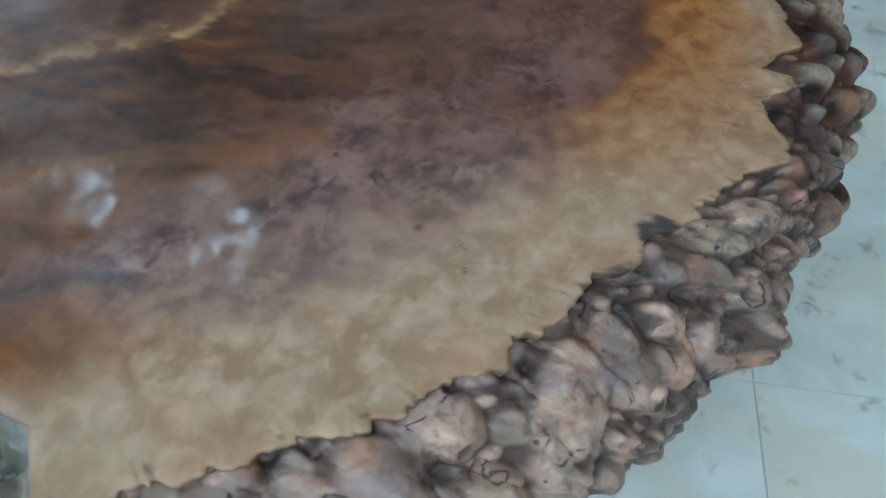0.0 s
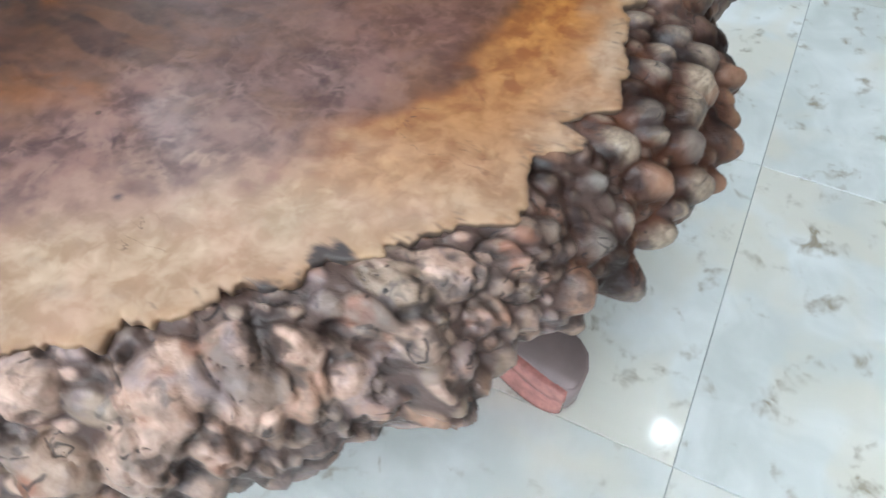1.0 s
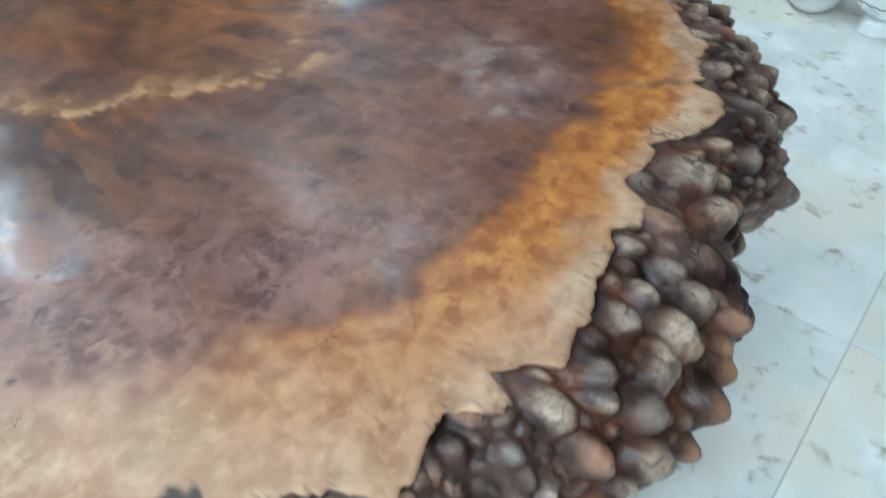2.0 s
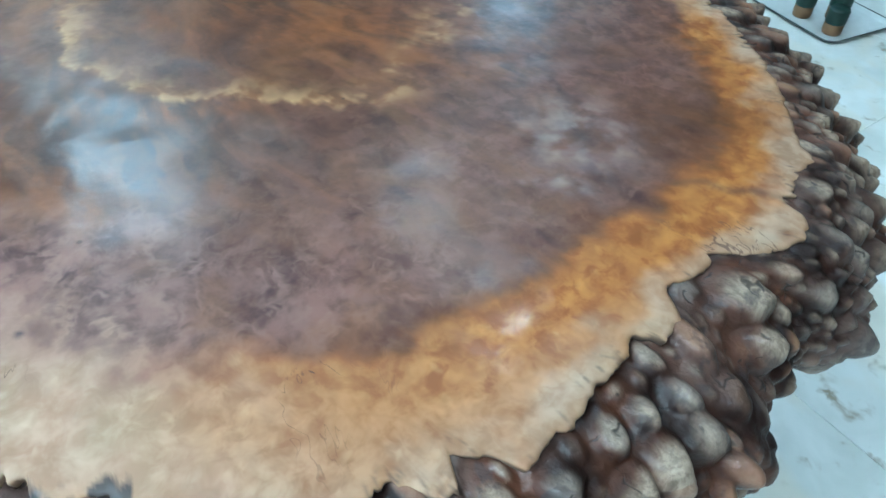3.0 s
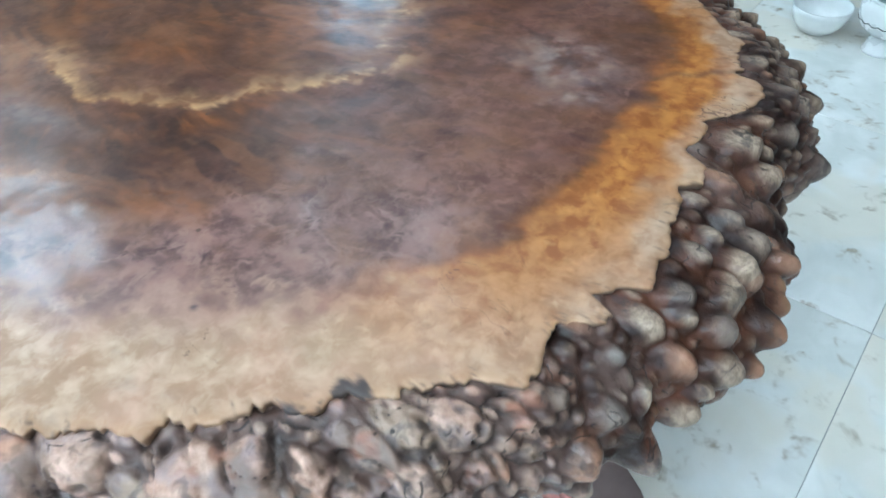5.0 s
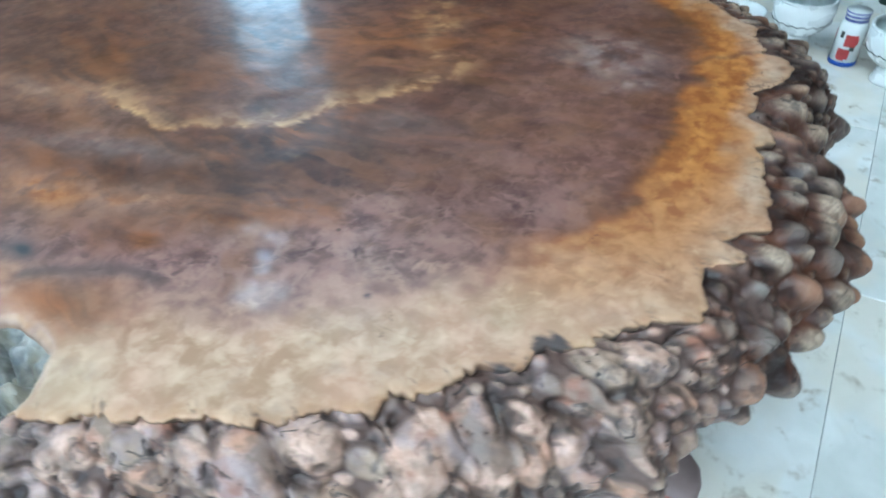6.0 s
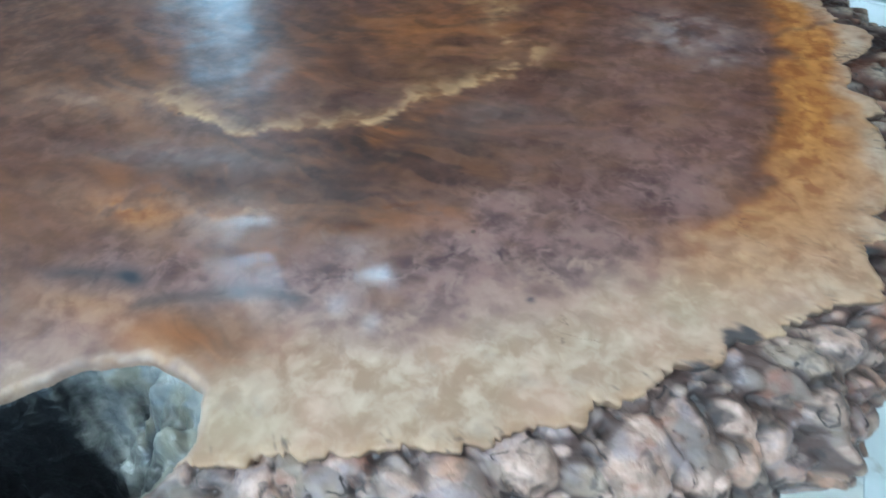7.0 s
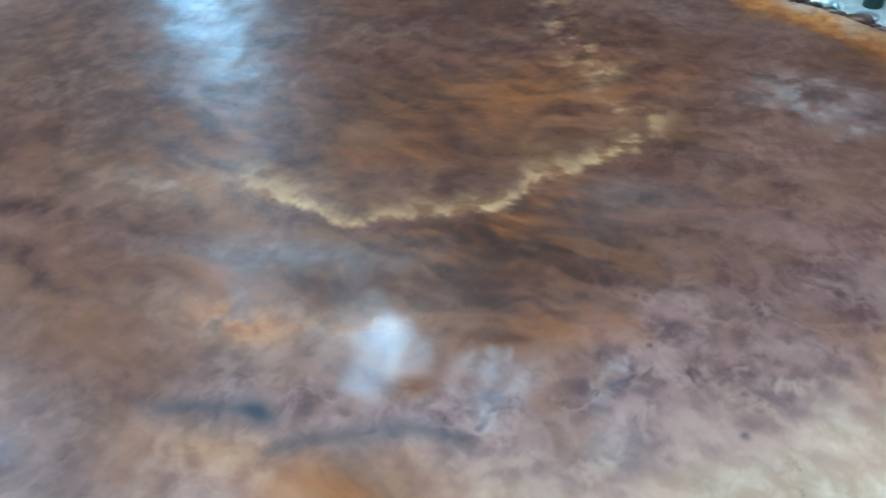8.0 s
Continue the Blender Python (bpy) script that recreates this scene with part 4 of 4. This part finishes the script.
        blend = 5.5 + 1.5 * float(smooth_step(ANG[i], -0.30, -0.12))
        H[i] = (h ** blend).sum(1) ** (1 / blend)
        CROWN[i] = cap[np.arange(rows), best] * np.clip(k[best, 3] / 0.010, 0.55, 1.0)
        OWN[i] = k[best, 5]
    S2, V2 = np.meshgrid(ARC, V, indexing="ij")
    front = (1 - smooth_step(ANG, -0.25, -0.16))[:, None]
    swell = 0.007 * fbm(S2 * 20, V2 * 20, 51, 2)
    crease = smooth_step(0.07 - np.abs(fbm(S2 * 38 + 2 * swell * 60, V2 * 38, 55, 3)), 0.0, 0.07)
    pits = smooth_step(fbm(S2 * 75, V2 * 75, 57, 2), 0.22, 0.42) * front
    fine = (0.0016 + 0.0042 * front) * fbm(S2 * 60, V2 * 60, 54, 3) - (0.0008 + 0.0048 * front) * crease - 0.0035 * pits + (0.0009 + 0.0009 * front) * fbm(S2 * 170, V2 * 170, 52, 3)
    fade = smooth_step(V2, 0.004, 0.034) * (1 - smooth_step(V2, cum[8] - 0.015, cum[9]))
    lift = (H + swell + fine) * fade
    reach_a = (-0.7, -0.60, -0.52, -0.45, -0.41, -0.385, -0.35, -0.33, -0.305, -0.27, -0.24, -0.21, -0.17, -0.14, -0.11, -0.075, -0.045, 0.0, 0.07, 0.12, 0.18, 0.21, 0.255, 0.305, 0.345, 0.45, 0.56, 0.64, 0.8, 1.0)
    reach_o = (0.062, 0.064, 0.071, 0.075, 0.063, 0.066, 0.088, 0.080, 0.063, 0.056, 0.042, 0.050, 0.068, 0.080, 0.060, 0.077, 0.071, 0.083, 0.094, 0.096, 0.101, 0.093, 0.082, 0.064, 0.075, 0.085, 0.092, 0.096, 0.102, 0.112)
    wide = ((np.interp(ANG, reach_a, reach_o) - 0.014 + 0.008 * front[:, 0]) / 0.055)[:, None]
    off = po[None, :] * np.where(po[None, :] > 0, wide, 1.0) + no[None, :] * lift
    Zs = pz[None, :] + nz[None, :] * lift
    rad = soft_r[:, None] + off
    Xs, Ys = CX + rad * np.cos(ANG)[:, None], CY + rad * np.sin(ANG)[:, None]
    ceil_z = TOP - 0.001 - 0.06 * np.clip(off, 0, 1)
    Zs = ceil_z - np.logaddexp(0, (ceil_z - Zs) / 0.003) * 0.003
    into_s = signed(Xs, Ys, INLET)
    Zs -= smooth_step(into_s, -0.004, 0.032) * 0.30
    grey = smooth_step(fbm(S2 * 14, V2 * 14, 53, 2), -0.1, 0.3)
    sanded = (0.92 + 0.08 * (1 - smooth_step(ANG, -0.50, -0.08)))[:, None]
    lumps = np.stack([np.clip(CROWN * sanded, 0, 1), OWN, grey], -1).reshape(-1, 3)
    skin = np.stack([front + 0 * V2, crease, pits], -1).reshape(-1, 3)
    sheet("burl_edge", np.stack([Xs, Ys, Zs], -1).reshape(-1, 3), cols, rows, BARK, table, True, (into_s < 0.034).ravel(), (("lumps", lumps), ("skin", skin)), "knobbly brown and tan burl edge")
    # bark-lined hollow that opens at the near side
    gx, gy = np.arange(-0.15, 0.105, 0.0016), np.arange(0.05, 0.325, 0.0016)
    HX, HY = np.meshgrid(gx, gy, indexing="ij")
    deep = inlet_depth(HX, HY)
    slope = np.clip((0.085 - HX) / 0.12, 0, 1)
    folds = fbm(HX * 34, HY * 34, 63, 3)
    ridges = 1 - np.abs(fbm(HX * 60 + 2 * folds, HY * 60, 65, 3)) * 2.4
    inside_in = smooth_step(deep, 0.0, 0.016)
    HZ = TOP - 0.007 - smooth_step(deep, -0.004, 0.010) * 0.010 - smooth_step(deep, 0.0, 0.05) * 0.17 * slope ** 1.3
    HZ += inside_in * (0.040 * folds + 0.014 * ridges + 0.003 * fbm(HX * 190, HY * 190, 66, 2))
    HZ -= 0.05 * smooth_step(deep, 0.0, 0.012) * smooth_step(0.03 - HX, 0.0, 0.05)
    HZ = np.maximum(HZ, TOP - 0.26)
    # painted shade: colour value falls in the folds and towards the deep left side
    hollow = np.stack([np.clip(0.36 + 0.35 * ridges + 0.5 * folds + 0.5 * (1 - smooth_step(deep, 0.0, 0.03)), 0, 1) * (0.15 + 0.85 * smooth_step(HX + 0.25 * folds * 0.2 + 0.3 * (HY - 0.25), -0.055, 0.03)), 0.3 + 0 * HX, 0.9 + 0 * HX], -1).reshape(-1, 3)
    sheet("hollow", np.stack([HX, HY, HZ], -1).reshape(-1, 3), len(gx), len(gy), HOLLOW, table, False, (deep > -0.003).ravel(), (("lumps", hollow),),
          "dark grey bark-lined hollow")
    # stump and foot below
    stump = turned([(0.0, 0.0), (0.30, 0.0), (0.29, 0.03), (0.24, 0.12), (0.22, 0.25), (0.25, 0.36), (0.30, 0.43), (0.0, 0.43)], 40, 0.004)
    for v in stump.verts:
        v.co.x, v.co.y = v.co.x * 1.15 + CX, v.co.y * 0.95 + CY
    part("stump", stump, STUMP, table, "dark stump carrying the slab")
    foot = part("foot", foot_bar(), FOOT_BROWN, table, "brown timber foot with rounded end")
    part("cut_face", carved_face(), FOOT_RED, foot, "glossy red carved side face")
    return table


FOOT_Z = 0.08
FOOT_AT = pose(0.30, 0.740, 0.0, 0, 0, -17.2)


def foot_under(u):
    """Height of the foot's underside: it lifts towards the tip."""
    return 0.024 * max(0.0, (u - 0.09) / 0.085) ** 2


def foot_bar():
    """A flat timber bar with its outer end rounded on the far side."""
    bm = bmesh.new()
    shape = [(-0.25, 0.0), (0.0, 0.0), (0.06, 0.0), (0.10, 0.0), (0.14, 0.0), (0.164, 0.001), (0.172, 0.010), (0.174, 0.024), (0.168, 0.045), (0.153, 0.066), (0.134, 0.075), (0.083, 0.086), (0.0, 0.09), (-0.25, 0.09)]
    low = [bm.verts.new((u * 0.985, w, foot_under(u))) for u, w in shape]
    high = [bm.verts.new((u, w, FOOT_Z)) for u, w in shape]
    bm.faces.new(low[::-1])
    bm.faces.new(high)
    for i in range(len(shape)):
        j = (i + 1) % len(shape)
        bm.faces.new((low[i], low[j], high[j], high[i]))
    bmesh.ops.bevel(bm, geom=[e for e in bm.edges if all(abs(v.co.z - FOOT_Z) < 1e-5 for v in e.verts)], offset=0.005, segments=3, affect="EDGES")
    bmesh.ops.transform(bm, matrix=FOOT_AT, verts=bm.verts[:])
    return bm


def carved_face():
    """The foot's near side: two long swellings with a winding groove between, closed at the back."""
    bm = bmesh.new()
    rows = []
    for i in range(61):
        u = -0.06 + 0.226 * i / 60
        lo, hi = foot_under(u) + 0.001, FOOT_Z - 0.004
        end = max(0.0, 1 - max(0.0, (u - 0.13) / 0.036) ** 2) ** 0.5
        line = [bm.verts.new((u, 0.002, lo))]
        for j in range(15):
            v = j / 14
            mid = 0.52 + 0.10 * math.sin(u * 38)
            swell = 0.004 + 0.009 * abs(math.sin(math.pi * (v - mid) * 1.35)) ** 0.7 * (1 - 0.5 * v) * end
            notch = 0.005 * math.exp(-(((v - mid + 0.22) / 0.06) ** 2)) * max(0.0, math.sin(u * 60)) * end
            line.append(bm.verts.new((u, -swell + notch, lo + (hi - lo) * v)))
        line.append(bm.verts.new((u, 0.002, hi)))
        rows.append(line)
    for p, q in zip(rows, rows[1:]):
        for j in range(16):
            bm.faces.new((p[j], q[j], q[j + 1], p[j + 1]))
    bm.faces.new(rows[0])
    bm.faces.new(rows[-1][::-1])
    bmesh.ops.transform(bm, matrix=FOOT_AT, verts=bm.verts[:])
    return bm


burl_table()

# ---- things on the floor beyond the table ----
WHITE = plain("white_enamel", (0.74, 0.76, 0.75), 0.22, coat=0.4, vary=0.05)
ALU = plain("brushed_aluminium", (0.84, 0.85, 0.84), 0.28, 0.1, vary=0.03, scale=40)
INKED = plain("dark_trim", (0.055, 0.062, 0.055), 0.5)
STEEL = plain("polished_steel", (0.60, 0.64, 0.63), 0.3, 0.8, vary=0.15, scale=40)
RED = plain("red_print", (0.42, 0.045, 0.045), 0.4)
BLUE = plain("blue_plastic", (0.03, 0.09, 0.42), 0.35)
VIOLET = plain("violet_print", (0.12, 0.13, 0.36), 0.4)
GREEN = plain("green_print", (0.014, 0.036, 0.026), 0.45)
BLACK = plain("black_pot", (0.03, 0.03, 0.033), 0.4)
BROWN = plain("brown_content", (0.20, 0.11, 0.05), 0.6)
TEAL = plain("teal_plastic", (0.06, 0.26, 0.30), 0.4)


def shell(profile, wall_t):
    """A turned vessel with a wall: the outline outside, and the same set in inside."""
    inner = [(max(r - wall_t, 0.0), z + (wall_t if i == 0 else 0.0)) for i, (r, z) in enumerate(profile)]
    inner[0] = (0.0, profile[0][1] + wall_t)
    return [(0.0, profile[0][1])] + profile + inner[:0:-1] + [inner[0]]


def bowl(x, y):
    ob = thing("bowl", "plain white round bowl on the tiled floor", "bowl", at=(x, y, 0))
    outline = [(0.034, 0.004), (0.048, 0.010), (0.064, 0.030), (0.072, 0.052), (0.076, 0.074)]
    part("body", turned(shell(outline, 0.003)), WHITE, ob)
    part("foot_ring", turned([(0.028, 0.0), (0.033, 0.0), (0.033, 0.006), (0.028, 0.006)]), WHITE, ob)
    return ob


def pedestal_bowl(x, y, name_label):
    ob = thing("pedestal_bowl", name_label, "bowl", "pedestal bowls", at=(x, y, 0))
    part("base", turned([(0.0, 0.0), (0.041, 0.0), (0.042, 0.006), (0.038, 0.011), (0.036, 0.024), (0.033, 0.028), (0.034, 0.031), (0.029, 0.034), (0.026, 0.046), (0.0, 0.047)]), ALU, ob, "stepped aluminium foot")
    outline = [(0.023, 0.044), (0.045, 0.052), (0.066, 0.070), (0.078, 0.095), (0.081, 0.120), (0.079, 0.145)]
    part("body", turned(shell(outline, 0.003)), ALU, ob)
    part("lining", turned([(0.0, 0.0505), (0.043, 0.0565), (0.062, 0.0735), (0.0738, 0.096), (0.0768, 0.12), (0.0748, 0.1445), (0.0742, 0.1445), (0.0758, 0.12), (0.0728, 0.0965), (0.0612, 0.0745), (0.0425, 0.0578), (0.0, 0.052)]), STEEL, ob, "dark polished steel inside")
    part("lip", turned([(0.074, 0.144), (0.081, 0.144), (0.0825, 0.148), (0.080, 0.151), (0.075, 0.150)]), ALU, ob)
    bm = bmesh.new()
    n = 96
    ring = []
    for k in range(n):
        a = 2 * math.pi * k / n
        z = 0.092 - 0.006 * abs(math.sin(9 * a))
        r = 0.0785 + (z - 0.095) * 0.35
        ring.append([bm.verts.new(((r + dr) * math.cos(a), (r + dr) * math.sin(a), z + dz)) for dr, dz in ((0.0, -0.0012), (0.0016, 0.0), (0.0, 0.0012))])
    for k in range(n):
        p, q = ring[k], ring[(k + 1) % n]
        for j in range(2):
            bm.faces.new((p[j], q[j], q[j + 1], p[j + 1]))
    part("scalloped_band", bm, INKED, ob, "dark scalloped line")
    return ob


def band(r, z0, z1, a0, a1, rise=0.0006):
    """A printed patch that wraps part of a round can."""
    bm = bmesh.new()
    n = 14
    cols = [[bm.verts.new(((r + rise) * math.cos(t), (r + rise) * math.sin(t), z)) for z in (z0, z1)] for t in (radians(a0 + (a1 - a0) * k / n) for k in range(n + 1))]
    for p, q in zip(cols, cols[1:]):
        bm.faces.new((p[0], q[0], q[1], p[1]))
    return bm


def printed_can(x, y):
    ob = thing("can", "white printed can with red roses and blue base", "can", at=(x, y, 0))
    r = 0.034
    part("body", turned([(0.0, 0.0), (r, 0.0), (r, 0.105), (0.031, 0.116), (0.029, 0.120), (0.0, 0.120)]), WHITE, ob)
    part("collar", turned([(0.0, 0.1202), (0.0285, 0.1202), (0.0285, 0.140), (0.030, 0.142), (0.030, 0.148), (0.0, 0.148)]), WHITE, ob, "white collar")
    part("base_band", turned([(r, 0.001), (r + 0.0012, 0.001), (r + 0.0012, 0.012), (r, 0.012)]), BLUE, ob, "blue base band")
    for z0, z1 in ((0.122, 0.128), (0.133, 0.138)):
        part("stripe", turned([(0.0285, z0), (0.0293, z0), (0.0293, z1), (0.0285, z1)]), VIOLET, ob, "violet-blue stripe")
    part("stripe", turned([(0.030, 0.1435), (0.0307, 0.1435), (0.0307, 0.1470), (0.030, 0.1470)]), VIOLET, ob, "violet-blue stripe")
    for a in (-125, -5, 115):
        for da, z0, z1, wide in ((0, 0.022, 0.050, 52), (8, 0.018, 0.040, 30), (18, 0.058, 0.090, 50), (30, 0.064, 0.082, 44)):
            part("rose", band(r, z0, z1, a + da, a + da + wide, 0.0006 + 0.00004 * da), RED, ob, "red printed rose")
        part("leaf", band(r, 0.046, 0.062, a + 46, a + 66, 0.0011), INKED, ob, "dark printed leaf")
        part("leaf", band(r, 0.078, 0.096, a - 8, a + 8, 0.0011), INKED, ob, "dark printed leaf")
    return ob


def flowered_mug(x, y):
    ob = thing("mug", "white mug printed with red flowers and green leaves", "mug", at=(x, y, 0))
    outline = [(0.034, 0.0), (0.038, 0.004), (0.040, 0.05), (0.041, 0.10)]
    part("body", turned(shell(outline, 0.003)), WHITE, ob)
    for k, (a, z, w, h, mat) in enumerate(((-82, 0.022, 44, 0.030, RED), (-66, 0.046, 40, 0.034, RED), (-90, 0.062, 34, 0.026, RED), (-118, 0.040, 20, 0.016, GREEN),
                                           (-128, 0.064, 22, 0.012, GREEN), (-30, 0.030, 16, 0.014, GREEN), (-104, 0.018, 12, 0.008, INKED))):
        part("petal" if mat is RED else "leaf", band(0.0395, z, z + h, a, a + w, 0.0012), mat, ob, "printed motif")
    bm = bmesh.new()
    rings = []
    for k in range(13):
        t = math.pi * k / 12
        cx, cz = 0.040 + 0.024 * math.sin(t), 0.052 + 0.028 * math.cos(t)
        rings.append([bm.verts.new((cx + 0.004 * math.cos(u) * math.sin(t), 0.005 * math.sin(u), cz + 0.004 * math.cos(u) * math.cos(t))) for u in (2 * math.pi * q / 8 for q in range(8))])
    for p, q in zip(rings, rings[1:]):
        for j in range(8):
            bm.faces.new((p[j], p[(j + 1) % 8], q[(j + 1) % 8], q[j]))
    part("handle", bm, WHITE, ob)
    return ob


def tray(x0, x1, y0, y1, turn, label):
    ob = thing("tray", label, "tray", at=((x0 + x1) / 2, (y0 + y1) / 2, 0))
    ob.rotation_euler = (0, 0, radians(turn))
    w, d = (x1 - x0) / 2, (y1 - y0) / 2

    def outline(grow, z):
        pts, r = [], 0.03
        for cx, cy, a in ((w - r, d - r, 0), (-w + r, d - r, 90), (-w + r, -d + r, 180), (w - r, -d + r, 270)):
            for k in range(7):
                t = radians(a + 15 * k)
                pts.append((cx + (r + grow) * math.cos(t), cy + (r + grow) * math.sin(t), z))
        return pts

    def skin(loops, close_first, close_last):
        bm = bmesh.new()
        rows = [[bm.verts.new(p) for p in loop] for loop in loops]
        for p, q in zip(rows, rows[1:]):
            for j in range(len(p)):
                bm.faces.new((p[j], p[(j + 1) % len(p)], q[(j + 1) % len(p)], q[j]))
        if close_first:
            bm.faces.new(rows[0][::-1])
        if close_last:
            bm.faces.new(rows[-1])
        return bm

    part("dish", skin([outline(-0.012, 0.0), outline(0.0, 0.010), outline(0.004, 0.0115), outline(-0.001, 0.0125), outline(-0.014, 0.004)], True, True), WHITE, ob)
    part("edge_line", skin([outline(0.002, 0.0100), outline(0.0046, 0.0108), outline(0.0046, 0.0130), outline(0.002, 0.0134)], False, False), INKED, ob, "dark worn edge")
    return ob


def jar(x, y, high, r, label):
    ob = thing("jar", label, "jar", "jars on the tray", at=(x, y, 0.004))
    part("body", turned([(0.0, 0.0), (r * 0.92, 0.0), (r, 0.006), (r, high * 0.44), (0.0, high * 0.44)], 32), BROWN, ob, "amber-brown jar with its contents")
    part("lid", turned([(0.0, high * 0.441), (r * 1.03, high * 0.441), (r * 1.05, high * 0.50), (r * 1.05, high * 0.93), (r * 0.97, high), (0.0, high)], 32), GREEN, ob, "tall dark green cap")
    return ob


def pot(x, y):
    ob = thing("pot", "small round black pot on the tiled floor", "pot", at=(x, y, 0))
    part("body", turned(shell([(0.03, 0.0), (0.046, 0.012), (0.052, 0.035), (0.045, 0.06), (0.040, 0.068)], 0.004)), BLACK, ob)
    part("lip", turned([(0.037, 0.066), (0.043, 0.066), (0.044, 0.070), (0.038, 0.071)]), BLACK, ob)
    return ob


def box(x, y, w, d, h, material, label):
    ob = thing("storage_box", label, "box", at=(x, y, 0))
    part("body", block(-w, w, -d, d, 0.0, h, 0.006), material, ob)
    part("lid", block(-w - 0.004, w + 0.004, -d - 0.004, d + 0.004, h, h + 0.018, 0.005), WHITE, ob, "white lid")
    return ob


def bottle(x, y, material, label):
    ob = thing("bottle", label, "bottle", at=(x, y, 0))
    part("body", turned([(0.0, 0.0), (0.028, 0.0), (0.030, 0.005), (0.030, 0.10), (0.024, 0.125), (0.011, 0.140), (0.011, 0.152), (0.0, 0.152)], 32), material, ob)
    part("cap", turned([(0.0, 0.150), (0.013, 0.150), (0.013, 0.170), (0.0, 0.171)], 24), WHITE, ob, "white screw cap")
    return ob


bowl(0.197, 2.29)
pedestal_bowl(0.364, 2.268, "silver aluminium pedestal bowl with dark scalloped line")
pedestal_bowl(0.612, 2.16, "pale aluminium pedestal bowl beside the printed can")
printed_can(0.497, 2.228)
flowered_mug(0.135, 2.48)
tray(-0.57, -0.24, 2.342, 2.602, -9, "white tray with dark edge holding small jars")
tray(-0.14, 0.10, 2.575, 2.775, 4, "empty white tray with dark edge")
jar(-0.415, 2.41, 0.075, 0.026, "brown jar with dark green lid on the tray")
jar(-0.305, 2.39, 0.07, 0.026, "squat brown jar with dark cap on the tray")
jar(-0.35, 2.475, 0.085, 0.028, "taller brown jar with green lid on tray")
pot(-0.66, 2.50)
box(0.43, 2.78, 0.07, 0.05, 0.10, TEAL, "teal plastic storage box with white lid")
bottle(0.58, 2.70, GREEN, "dark green bottle with white cap")
box(0.36, 2.62, 0.05, 0.04, 0.05, BLACK, "low black box with white lid")

# ---- floor tiles ----
TILE_X, TILE_Y, PITCH, GAP = 0.615, 0.692, 0.60, 0.0012


def tile_mesh():
    bm = block(GAP / 2, PITCH - GAP / 2, GAP / 2, PITCH - GAP / 2, -0.0035, 0.0)
    top = [e for e in bm.edges if all(v.co.z > -1e-6 for v in e.verts)]
    bmesh.ops.bevel(bm, geom=top, offset=0.0008, segments=1, affect="EDGES")
    data = bpy.data.meshes.new("tile")
    bm.to_mesh(data)
    bm.free()
    data.materials.append(TILE)
    return data


def lay_tiles():
    data = tile_mesh()
    for i in range(-6, 5):
        for j in range(-6, 8):
            x, y = TILE_X + i * PITCH, TILE_Y + j * PITCH
            ob = new("tile", data)
            ob.parent = floor
            ob.location = (x, y, 0)


lay_tiles()
